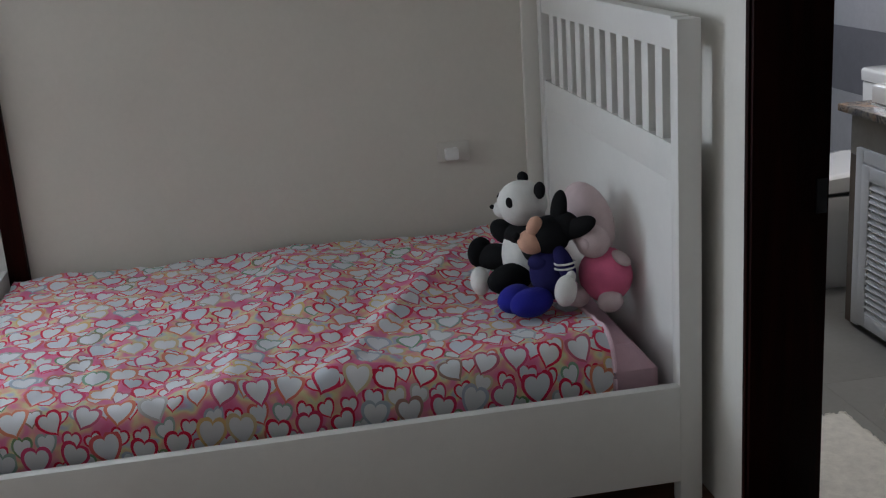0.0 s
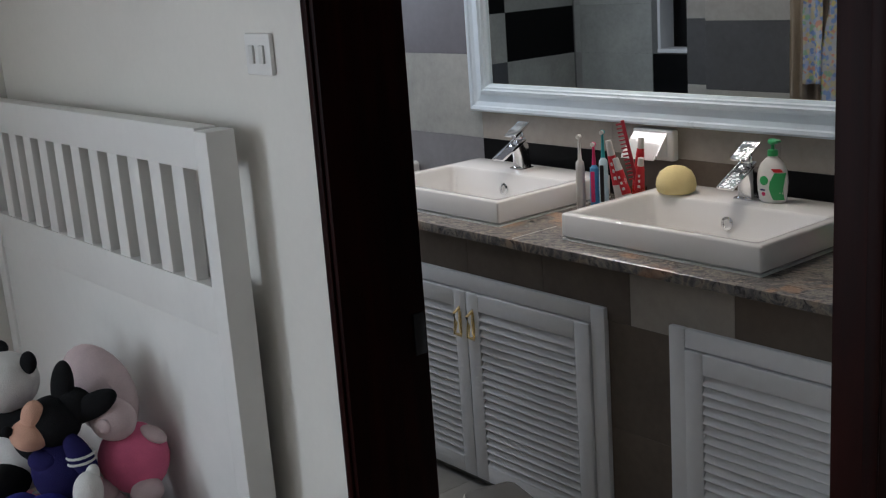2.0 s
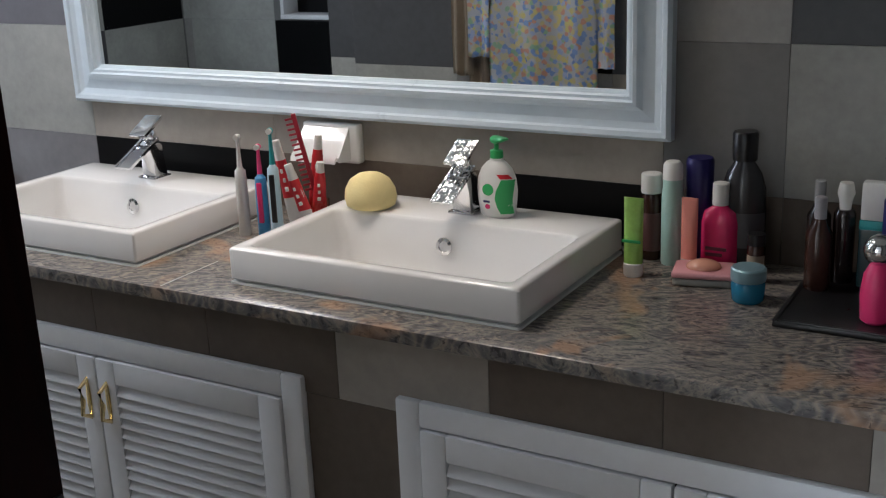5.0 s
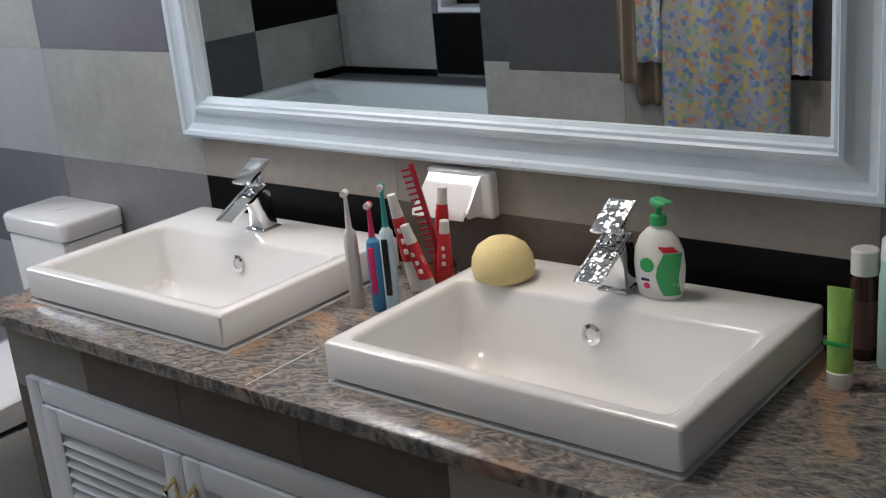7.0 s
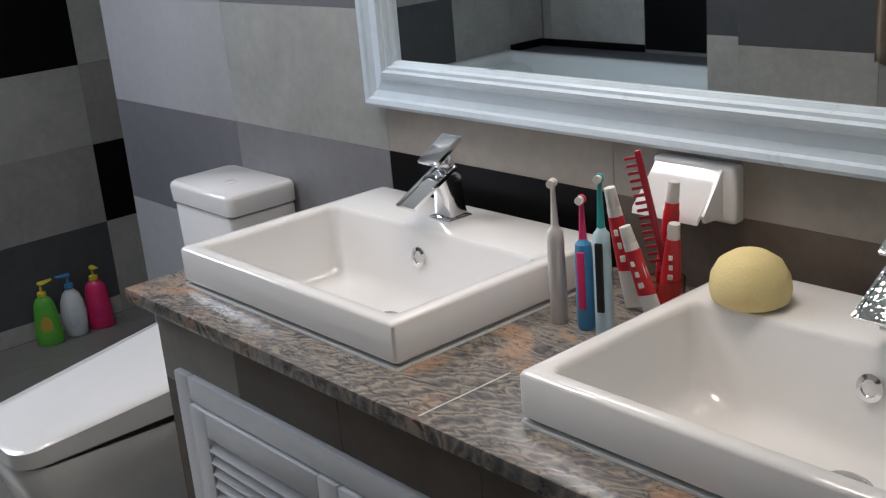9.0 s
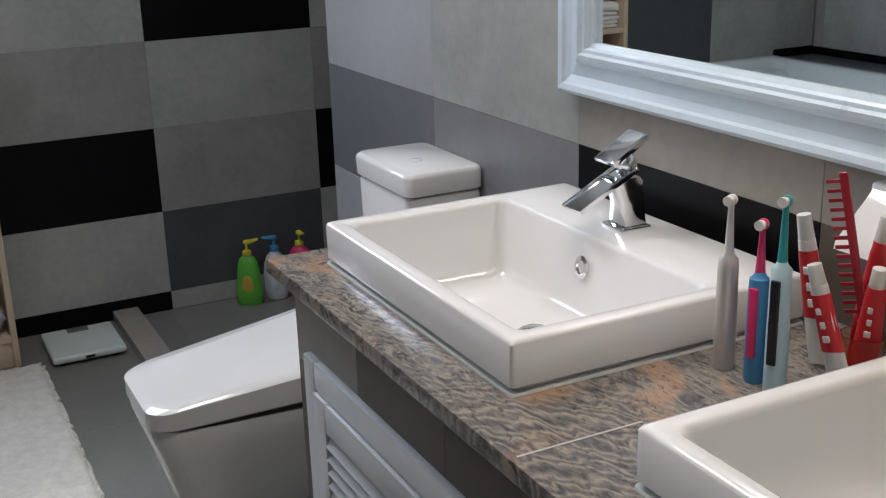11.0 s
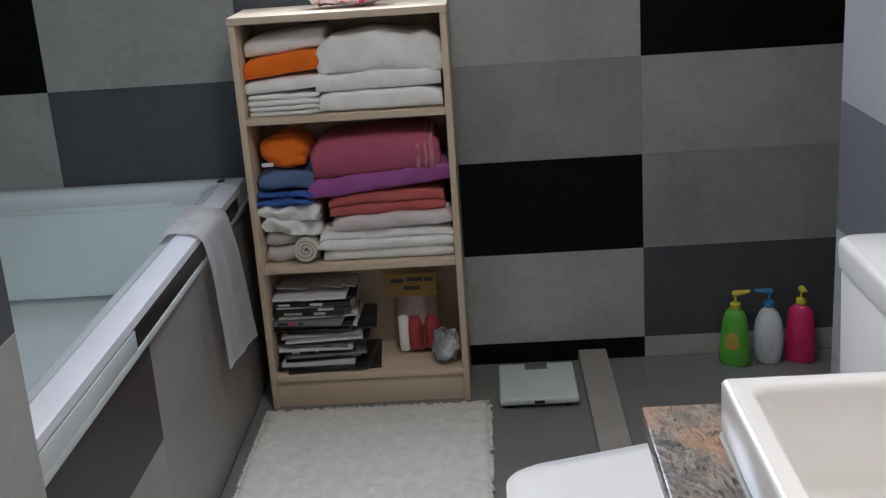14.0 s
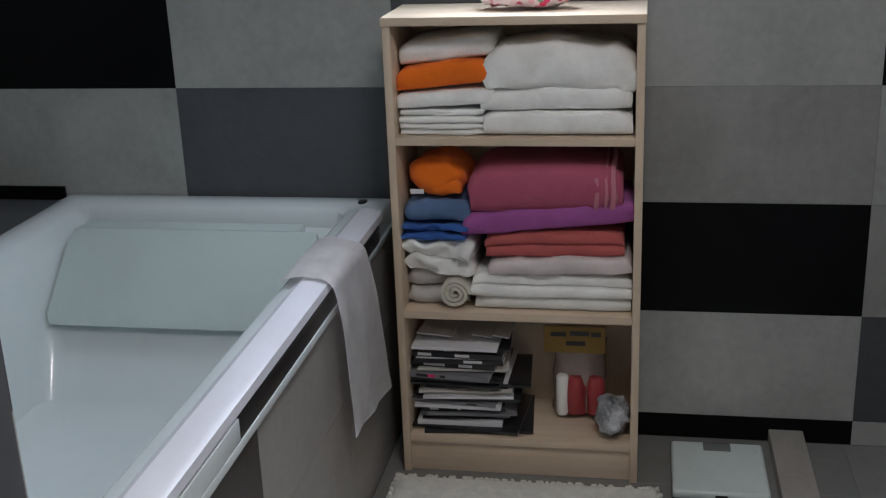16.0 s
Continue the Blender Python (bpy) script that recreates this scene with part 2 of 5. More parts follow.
def mesh_of(name, bm, material, smooth=None):
    bmesh.ops.recalc_face_normals(bm, faces=bm.faces)
    me = bpy.data.meshes.new(name)
    if smooth is not None:
        for f in bm.faces:
            f.smooth = True
        for e in bm.edges:
            if len(e.link_faces) == 2 and e.calc_face_angle(0) > radians(smooth):
                e.smooth = False
    bm.to_mesh(me)
    bm.free()
    for m in material if isinstance(material, (list, tuple)) else [material]:
        me.materials.append(m)
    return me


def part(name, bm, material, parent=None, label="", smooth=40):
    ob = new(name, mesh_of(name, bm, material, smooth))
    if parent:
        ob.parent = parent
    return tagged(ob, label)


def thing(name, at, label, category, group="", kind="", turn=0):
    ob = new(name)
    ob.matrix_world = pose(*at, 0, 0, turn)
    ob.empty_display_size = .05
    return tagged(ob, label, category, group, kind)


def single(name, bm, material, at, label, category, group="", turn=0, smooth=40):
    ob = part(name, bm, material, None, "", smooth)
    ob.matrix_world = pose(*at, 0, 0, turn)
    return tagged(ob, label, category, group)


def box(a, b, bevel=0.0, seg=2, bm=None):
    own = bmesh.new()
    bmesh.ops.create_cube(own, size=1)
    for v in own.verts:
        v.co = Vector([(a[i] + b[i]) / 2 + v.co[i] * (b[i] - a[i]) for i in range(3)])
    if bevel:
        bmesh.ops.bevel(own, geom=own.edges[:], offset=bevel, segments=seg, affect="EDGES", profile=.6)
    return join(bm, own)


def join(bm, own):
    if bm is None:
        return own
    me = bpy.data.meshes.new("join")
    own.to_mesh(me)
    own.free()
    bm.from_mesh(me)
    bpy.data.meshes.remove(me)
    return bm


def moved(bm, m):
    bmesh.ops.transform(bm, matrix=m, verts=bm.verts)
    return bm


def lathe(profile, seg=24, squash=1.0, bm=None):
    """Turned about z: profile of (radius, z), closed at both ends."""
    own = bmesh.new()
    rings = [[own.verts.new((r * math.cos(2 * math.pi * k / seg), r * squash * math.sin(2 * math.pi * k / seg), z)) for k in range(seg)] for r, z in profile]
    for a, b in zip(rings, rings[1:]):
        for k in range(seg):
            own.faces.new((a[k], a[(k + 1) % seg], b[(k + 1) % seg], b[k]))
    own.faces.new(rings[0][::-1])
    own.faces.new(rings[-1])
    return join(bm, own)


def ring_rect(x0, x1, y0, y1, z, r, n=5):
    """A rounded rectangle's outline at height z."""
    out = []
    for cx, cy, a0 in ((x1 - r, y1 - r, 0), (x0 + r, y1 - r, 90), (x0 + r, y0 + r, 180), (x1 - r, y0 + r, 270)):
        for k in range(n + 1):
            a = radians(a0 + 90 * k / n)
            out.append((cx + r * math.cos(a), cy + r * math.sin(a), z))
    return out


def loft(rings, cap_first=True, cap_last=True, bm=None):
    own = bmesh.new()
    vs = [[own.verts.new(p) for p in ring] for ring in rings]
    n = len(vs[0])
    for a, b in zip(vs, vs[1:]):
        for k in range(n):
            own.faces.new((a[k], a[(k + 1) % n], b[(k + 1) % n], b[k]))
    if cap_first:
        own.faces.new(vs[0][::-1])
    if cap_last:
        own.faces.new(vs[-1])
    return join(bm, own)


def tube(path, radius, seg=10, flat=1.0, bm=None):
    """A round bar along points; radius may be a list."""
    pts = [Vector(p) for p in path]
    rings = []
    for i, p in enumerate(pts):
        d = (pts[min(i + 1, len(pts) - 1)] - pts[max(i - 1, 0)]).normalized()
        u = d.cross(Vector((0, 0, 1)))
        u = u.normalized() if u.length > 1e-4 else Vector((1, 0, 0))
        w = d.cross(u).normalized()
        r = radius[i] if isinstance(radius, (list, tuple)) else radius
        rings.append([p + r * (math.cos(2 * math.pi * k / seg) * u + flat * math.sin(2 * math.pi * k / seg) * w) for k in range(seg)])
    return loft(rings, bm=bm)


def ball(c, r, bm=None, seg=16, turn=(0, 0, 0)):
    own = bmesh.new()
    bmesh.ops.create_uvsphere(own, u_segments=seg, v_segments=max(8, seg * 2 // 3), radius=1)
    r = (r, r, r) if isinstance(r, (int, float)) else r
    moved(own, pose(*c, *turn) @ Matrix.Diagonal((*r, 1)))
    return join(bm, own)


def colour_faces(bm, start, index):
    bm.faces.ensure_lookup_table()
    for f in bm.faces[start:]:
        f.material_index = index


def ripple(bm, size, scale, seed=0.0):
    for v in bm.verts:
        p = v.co * scale + Vector((seed * 3.1, seed * 1.7, seed))
        v.co += size * noise.noise_vector(p)
    return bm

# ---------------------------------------------------------------- structure
FL = -.02          # finished floor
CEIL = 2.5


def wall(name, pieces, material, label):
    bm = None
    for a, b in pieces:
        bm = box(a, b, bm=bm)
    return tagged(part(name, bm, material, smooth=None), label, "wall", kind="structure")


floor = tagged(part("floor", box((-.2, -6.5, -.18), (7.2, .8, -.03)), GROUT), "grey tiled bathroom floor with thin joints", "floor", kind="structure")
bedroom_floor = tagged(part("bedroom_floor", box((1.88, -6.5, -.03), (7.1, -1.80, FL)), wood("bedroom_boards", (.10, .05, .03), (.20, .11, .07), .4, along=1)),
                       "dark wooden bedroom floor under the bed", "floor", kind="structure")
ceiling = tagged(part("ceiling", box((-.2, -6.5, CEIL), (7.2, .8, 2.62)), CEILING), "plain white painted ceiling", "ceiling", kind="structure")

# window wall behind the bookcase, with its opening
WY0, WY1, WZ0, WZ1 = -1.84, -1.24, 1.385, 2.25
wall_window = wall("wall_window", [((-.15, -3.21, -.1), (0, WY0, CEIL)), ((-.15, WY1, -.1), (0, .8, CEIL)),
                                   ((-.15, WY0, -.1), (0, WY1, WZ0)), ((-.15, WY0, WZ1), (0, WY1, CEIL))], GROUT, "tiled bathroom wall in light grey and black")
wall_mirror = wall("wall_mirror", [((.855, -.30, -.1), (5.4, -.18, CEIL))], GROUT, "tiled vanity wall behind the mirror")
wall_shower = wall("wall_shower", [((-.15, .62, -.1), (1.0, .8, CEIL)), ((.855, -.18, -.1), (1.0, .62, CEIL))], TILE_MID, "grey shower recess wall")
wall_tub_back = wall("wall_tub_back", [((-.15, -3.21, -.1), (.70, -3.04, CEIL)), ((.70, -3.21, -.1), (1.84, -3.04, .97)), ((.70, -3.21, 1.75), (1.72, -3.04, CEIL)),
                                       ((.70, -3.21, .97), (1.72, -3.16, 1.75)), ((1.72, -3.21, .97), (1.84, -3.04, CEIL))], GROUT, "tiled wall behind the bathtub with a niche")
wall_tub_end = wall("wall_tub_end", [((1.845, -4.92, -.1), (1.88, -1.90, CEIL)), ((1.845, -6.5, -.1), (1.88, -6.32, CEIL)), ((1.845, -6.32, -.1), (1.88, -4.92, .8)), ((1.845, -6.32, 2.2), (1.88, -4.92, CEIL))],
                    PLASTER, "beige painted bedroom wall beside the bed")
wall_tub_side = wall("wall_tub_side", [((1.83, -3.04, -.1), (1.845, -1.895, CEIL))], TILE_MID, "grey tiled wall at the end of the bathtub")
wall_door = wall("wall_door", [((1.845, -1.90, -.1), (3.607, -1.88, CEIL)), ((4.64, -1.90, -.1), (7.1, -1.735, CEIL)), ((3.607, -1.90, 2.12), (4.64, -1.735, CEIL))],
                 PLASTER_WHITE, "white painted wall around the doorway")
wall_door_tiled = wall("wall_door_tiled", [((1.845, -1.88, -.1), (2.055, -1.872, CEIL)), ((2.055, -1.88, -.1), (3.50, -1.735, CEIL)), ((3.50, -1.88, -.1), (3.607, -1.80, CEIL))], TILE_MID, "grey tiled bathroom side of the doorway wall")
wall_right = wall("wall_right", [((5.3, -1.735, -.1), (5.4, -.30, CEIL))], TILE_MID, "plain grey bathroom end wall")
wall_bed_back = wall("wall_bed_back", [((1.88, -6.5, -.1), (7.1, -6.38, CEIL))], PLASTER, "plain beige bedroom wall")
wall_bed_right = wall("wall_bed_right", [((7.1, -6.5, -.1), (7.2, -1.735, CEIL))], PLASTER, "plain beige bedroom wall")
tagged(part("trim_corner", box((1.88, -2.06, FL), (1.905, -1.90, CEIL), .004), PLASTER_WHITE), "white boxed corner strip beside the headboard", "trim", kind="structure")

# bathroom window: sill, frame, panes
window_1 = thing("window_1", (-.07, (WY0 + WY1) / 2, WZ0), "small white framed bathroom window above the bookcase", "window", kind="structure")
part("window_sill", box((-.08, -.31, -.02), (.085, .31, .008), .004), WHITE_PAINT, window_1)
for nm, a, b in (("window_frame", (-.03, -.30, .008), (.03, -.26, .865)), ("window_frame", (-.03, .26, .008), (.03, .30, .865)), ("window_frame", (-.03, -.26, .008), (.03, .26, .05)),
                 ("window_frame", (-.03, -.26, .825), (.03, .26, .865)), ("window_frame", (-.025, -.02, .05), (.025, .02, .825))):
    part(nm, box(a, b, .004), WHITE_PAINT, window_1)
for y0, y1 in ((-.26, -.02), (.02, .26)):
    p = part("pane", box((-.052, y0, .05), (-.048, y1, .825)), PANE, window_1)
    p.visible_shadow = False
window_2 = thing("window_2", (1.862, -5.62, .8), "bedroom window with a white frame", "window", kind="structure")
for a, b in (((-.016, -.70, 0), (.016, -.64, 1.4)), ((-.016, .64, 0), (.016, .70, 1.4)), ((-.016, -.64, 0), (.016, .64, .06)), ((-.016, -.64, 1.34), (.016, .64, 1.4)), ((-.013, -.03, .06), (.013, .03, 1.34))):
    part("window_frame", box(a, b, .004), WHITE_PAINT, window_2)
for y0, y1 in ((-.64, -.03), (.03, .64)):
    p = part("pane", box((-.010, y0, .06), (-.006, y1, 1.34)), PANE, window_2)
    p.visible_shadow = False

# doorway: dark lining and casings
door_1 = thing("door_1", (4.1, -1.84, FL), "dark mahogany door frame of the open bathroom doorway", "door frame", kind="structure")


def jamb(side):
    x = 4.1
    s = -1 if side == "l" else 1
    inner = (3.636 if s < 0 else 4.580) - x
    wallx = (3.607 if s < 0 else 4.64) - x
    lo, hi = min(inner, wallx), max(inner, wallx)
    part("jamb", box((lo, -.132, 0), (hi, .052, 2.12), .004), MAHOGANY, door_1)
    edge = lo if s < 0 else hi
    if s > 0:
        part("casing", box((edge, .105, 0), (edge + .075, .120, 2.12), .005), MAHOGANY, door_1)
    a, b = (edge, edge + .018) if s < 0 else (edge - .018, edge)
    part("casing_bead", box((a, -.138, 0), (b, -.132, 2.12), .003), MAHOGANY, door_1)


jamb("l")
jamb("r")
part("head", box((-.464, -.132, 2.05), (.480, .052, 2.12), .003), MAHOGANY, door_1)
part("threshold", box((-.53, -.11, -.01), (.54, .105, .012), .004), MAHOGANY, door_1)
part("strike_plate", box((-.4635, .02, .90), (-.460, .046, .98), .001), BLACK_PLASTIC, door_1, "dark metal strike plate")

# ---------------------------------------------------------------- bedroom


def slat_box(parent, name, a, b, bev=.003, mat=BED_WHITE, label=""):
    return part(name, box(a, b, bev), mat, parent, label)


bed = thing("bed", (2.59, -2.0, FL), "white painted wooden bed with slatted headboard", "bed")
hx0, hx1 = 1.912 - 2.59, 3.278 - 2.59
TOP = 1.302 - FL
for x in (hx0, hx1 - .052):
    slat_box(bed, "post", (x, -.005, 0), (x + .052, .058, TOP - .005), .004)
slat_box(bed, "top_rail", (hx0 + .052, -.002, TOP - .085), (hx1 - .052, .048, TOP), .006)
slat_box(bed, "middle_rail", (hx0 + .052, 0, .90), (hx1 - .052, .038, 1.0), .002)
slat_box(bed, "head_panel", (hx0 + .052, .003, .16), (hx1 - .052, .03, .90), .002)
n_s = 11
for k in range(n_s):
    x = hx0 + .052 + (hx1 - hx0 - .104) * (k + 1) / (n_s + 1)
    slat_box(bed, "slat", (x - .026, .004, .995), (x + .026, .032, TOP - .08), .003)
slat_box(bed, "side_rail", (hx1 - .030, -1.95, .075), (hx1 + .002, -.004, .355), .004)
slat_box(bed, "side_rail", (hx0, -1.95, .075), (hx0 + .025, -.004, .355), .004)
slat_box(bed, "foot_board", (hx0, -1.99, 0), (hx1, -1.95, .50), .004)
slat_box(bed, "slat_base", (hx0 + .03, -1.94, .16), (hx1 - .032, -.01, .19), .002)


def cushion(a, b, r, nx=24, ny=36, amp=.006, scale=5, seed=0.0):
    """A soft block: rounded edges, gently uneven top."""
    bm = bmesh.new()
    bmesh.ops.create_grid(bm, x_segments=nx, y_segments=ny, size=.5)
    top = bm.faces[:]
    ex = bmesh.ops.extrude_face_region(bm, geom=top)
    vs = [g for g in ex["geom"] if isinstance(g, bmesh.types.BMVert)]
    bmesh.ops.translate(bm, verts=vs, vec=(0, 0, 1))
    sx, sy, sz = (b[i] - a[i] for i in range(3))
    for v in bm.verts:
        up = v.co.z > .5
        x, y = v.co.x * sx, v.co.y * sy
        dx, dy = max(0, abs(x) - (sx / 2 - r)), max(0, abs(y) - (sy / 2 - r))
        fall = min(r, math.hypot(dx, dy))
        drop = r - math.sqrt(max(0, r * r - fall * fall))
        z = a[2] + (sz - drop if up else min(drop, r * .5))
        v.co = Vector(((a[0] + b[0]) / 2 + x, (a[1] + b[1]) / 2 + y, z))
        if up:
            v.co.z += amp * noise.noise(v.co * scale + Vector((seed, seed, 0)))
    return bm


mattress = single("mattress", cushion((-.645, -1.93, 0), (.588, -.03, .245), .06, amp=.004), cloth("pink_sheet", (.60, .40, .45)), (2.59, -2.0, FL + .19),
                  "mattress in a plain pink fitted sheet", "mattress")


def duvet():
    """A sheet draped over the mattress: flat on top, hanging at the near side, with folds."""
    own = bmesh.new()
    nx, ny = 90, 110
    x0, x1, top, low = 1.93 - 2.59, 3.185 - 2.59, .452, .29
    L = (x1 - x0) + .04 + (top - low)
    grid = []
    for j in range(ny + 1):
        row = []
        for i in range(nx + 1):
            y = -.16 - 1.77 * j / ny
            s = L * i / nx
            flat = x1 - x0 - .05
            if s < flat:
                x, z = x0 + s, top
            else:
                q = s - flat
                arc = .08 * math.pi / 2
                if q < arc:
                    a = q / .08
                    x, z = x0 + flat + .08 * math.sin(a), top - .08 * (1 - math.cos(a))
                else:
                    x, z = x0 + flat + .08, top - .08 - (q - arc)
            side = max(0, (s - flat) / (L - flat))
            p = Vector((x * 3, y * 3, 0))
            lift = .030 * (noise.noise(p * .55 + Vector((4, 1, 0))) + .2) + .016 * noise.noise(p * 1.6) + .009 * noise.noise(p * 4.5) + .005 * noise.noise(p * 9)
            crease = max(0, 1 - abs((x - .25) * .55 + (y + .75)) / .07) * .020 + max(0, 1 - abs((x - .1) * .2 + (y + 1.1)) / .09) * .014
            mid = 1 - .5 * ((x - x0) / (x1 - x0) - .55) ** 2 * 4
            z += (lift + crease + .02 * mid) * (1 - side)
            x += side * (.012 * math.sin(y * 17) + .010 * noise.noise(Vector((y * 6, z * 5, 2)))) - .012 * side
            row.append(own.verts.new((x, y, z)))
        grid.append(row)
    uv = own.loops.layers.uv.new("UVMap")
    for j in range(ny):
        for i in range(nx):
            f = own.faces.new((grid[j][i], grid[j][i + 1], grid[j + 1][i + 1], grid[j + 1][i]))
            for loop, (di, dj) in zip(f.loops, ((0, 0), (1, 0), (1, 1), (0, 1))):
                loop[uv].uv = (1.77 * (j + dj) / ny, -L * (i + di) / nx)
    edge = [tuple(v.co) for v in grid[0]]
    bmesh.ops.solidify(own, geom=own.faces[:], thickness=-.012)
    return own, edge


quilt_mesh, quilt_edge = duvet()
quilt = single("duvet_cover", quilt_mesh, HEARTS, (2.59, -2.0, FL), "pink cotton quilt printed with white hearts, rumpled on the bed", "quilt", smooth=60)
part("hem", tube(quilt_edge, .0065, 8), cloth("hem_cotton", (.74, .52, .58)), quilt, "pink sewn hem of the quilt")


def plush_body(bm, specs):
    """Balls of (centre, radii, turn, material index)."""
    for c, r, turn, idx in specs:
        k = len(bm.faces)
        ball(c, r, bm, 18, turn)
        colour_faces(bm, k, idx)
    return bm


PB, PW = cloth("plush_black", (.012, .012, .013), .3), cloth("plush_white", (.70, .69, .66))
PPEACH, PBLUE, PPINK = cloth("plush_peach", (.62, .36, .26)), cloth("plush_blue", (.022, .022, .26)), cloth("plush_pink", (.68, .15, .27))
PPALE, PNAVY = cloth("plush_pale", (.58, .46, .46)), cloth("plush_navy", (.02, .018, .09))

BEDTOP = FL + .478
bm = plush_body(bmesh.new(), [
    ((0, 0, .10), (.085, .075, .105), (0, 0, 0), 1), ((.01, .0, .165), (.10, .065, .045), (0, -8, 0), 0),
    ((.0, -.01, .265), (.080, .076, .070), (0, 0, 0), 1), ((-.035, -.055, .250), (.034, .032, .028), (0, 0, 0), 1), ((-.055, -.083, .258), (.009, .007, .007), (0, 0, 0), 0),
    ((-.045, -.055, .285), (.012, .013, .017), (0, 20, 0), 0), ((.022, -.073, .280), (.015, .010, .019), (0, -20, 0), 0),
    ((-.02, .012, .338), (.022, .014, .018), (0, 0, 0), 0), ((.075, .0, .315), (.022, .014, .028), (0, 20, 0), 0),
    ((-.075, -.03, .165), (.048, .036, .034), (0, 30, 20), 0), ((.09, -.045, .150), (.070, .036, .036), (0, 24, -20), 0),
    ((-.12, -.035, .075), (.075, .045, .042), (0, -8, 20), 0), ((-.165, -.06, .085), (.030, .045, .050), (0, 0, 0), 0),
    ((.03, -.09, .050), (.055, .085, .045), (0, 0, 10), 0), ((-.03, -.16, .045), (.035, .028, .045), (0, 0, 0), 1)])
single("plush_panda", bm, [PB, PW], (2.67, -2.26, BEDTOP), "seated black and white plush panda on the quilt", "plush toy", "soft toys on the bed", turn=24, smooth=180)
bm = plush_body(bmesh.new(), [
    ((0, 0, .115), (.075, .065, .095), (0, 0, 0), 2), ((-.02, -.035, .155), (.045, .03, .03), (0, 0, 0), 2),
    ((.0, .0, .245), (.070, .066, .066), (0, 0, 0), 0), ((-.045, -.040, .228), (.050, .046, .042), (0, 0, 0), 1), ((-.03, -.044, .280), (.028, .026, .040), (0, 20, 0), 1),
    ((.030, .015, .330), (.030, .018, .070), (0, 10, 0), 0), ((.105, .005, .280), (.072, .018, .032), (0, -28, 0), 0), ((.05, .02, .275), (.05, .04, .05), (0, 0, 0), 0), ((-.088, -.070, .250), (.014, .014, .014), (0, 0, 0), 0),
    ((.07, -.03, .160), (.030, .028, .070), (0, -25, 0), 2), ((.095, -.075, .085), (.038, .034, .055), (0, 10, 0), 3), ((.105, -.06, .125), (.018, .018, .028), (0, 20, 0), 3),
    ((-.085, -.095, .040), (.058, .085, .045), (0, 0, 12), 4), ((-.015, -.11, .042), (.060, .085, .047), (0, 0, -14), 4)])
for z in (.150, .166):
    k = len(bm.faces)
    tube([(.07 + .034 * math.cos(a), -.03 + .032 * math.sin(a), z + .004 * math.cos(a)) for a in [2 * math.pi * i / 14 for i in range(15)]], .0035, 6, bm=bm)
    colour_faces(bm, k, 3)
single("plush_doll", bm, [PB, PPEACH, PNAVY, PW, PBLUE], (2.868, -2.238, BEDTOP), "plush doll in dark blue clothes with white mittens", "plush toy", "soft toys on the bed", turn=46, smooth=180).scale = (.87, .87, .87)
bm = plush_body(bmesh.new(), [
    ((0, 0, .095), (.088, .080, .090), (0, 0, 0), 0), ((-.080, .020, .262), (.088, .060, .125), (0, -26, 0), 1), ((-.012, -.045, .215), (.058, .046, .054), (0, 0, 0), 1),
    ((-.012, -.089, .215), (.020, .008, .020), (0, 0, 0), 1), ((.055, -.05, .030), (.038, .045, .034), (0, 0, 0), 1), ((-.055, -.07, .030), (.038, .045, .034), (0, 0, 0), 1),
    ((.062, .0, .160), (.036, .026, .015), (0, 30, 0), 1)])
single("plush_pig", bm, [PPINK, PPALE], (2.905, -2.085, BEDTOP), "round pink plush toy with a pale head leaning on headboard", "plush toy", "soft toys on the bed", turn=35, smooth=180).scale = (.93, .93, .91)

socket = thing("wall_socket", (1.88, -2.335, .70), "white plastic wall socket plate on beige wall", "socket")
part("plate", box((0, -.06, 0), (.010, .06, .075), .004), solid("plate_beige", (.62, .59, .54)), socket, "beige wall plate")
part("plug", box((.010, -.035, .012), (.045, .015, .055), .008), solid("plug_white", (.8, .8, .78)), socket, "white plug")
switch = thing("light_switch", (3.34, -1.90, 1.396), "white double light switch plate on wall", "light switch")
part("plate", box((-.045, -.010, 0), (.045, 0, .078), .004), BED_WHITE, switch)
for x in (-.018, .018):
    part("rocker", box((x - .008, -.015, .022), (x + .008, -.009, .056), .002), solid("rocker_grey", (.62, .61, .58)), switch)
wardrobe = thing("door_2", (1.88, -4.35, FL), "dark mahogany door beyond the foot of the bed", "door", kind="structure")
part("casing", box((0, .40, 0), (.035, .47, 2.1), .005), MAHOGANY, wardrobe)
part("casing", box((0, -.52, 0), (.035, -.45, 2.1), .005), MAHOGANY, wardrobe)
part("leaf", box((.002, -.45, 0), (.022, .40, 2.05), .004), BED_WHITE, wardrobe)

# ---------------------------------------------------------------- vanity
CT = .812          # counter top
CX0, CX1, CF = 2.077, 5.3, -.925
body = thing("tiled_vanity", (CX0, -.30, FL), "tiled masonry base under the granite counter", "vanity")
bm = box((.035, -.585, .0), (CX1 - CX0, -.555, CT - .0285 - FL))
part("plinth", box((.035, -.555, 0), (.065, 0, CT - .028 - FL), bm=bm), GROUT, body)


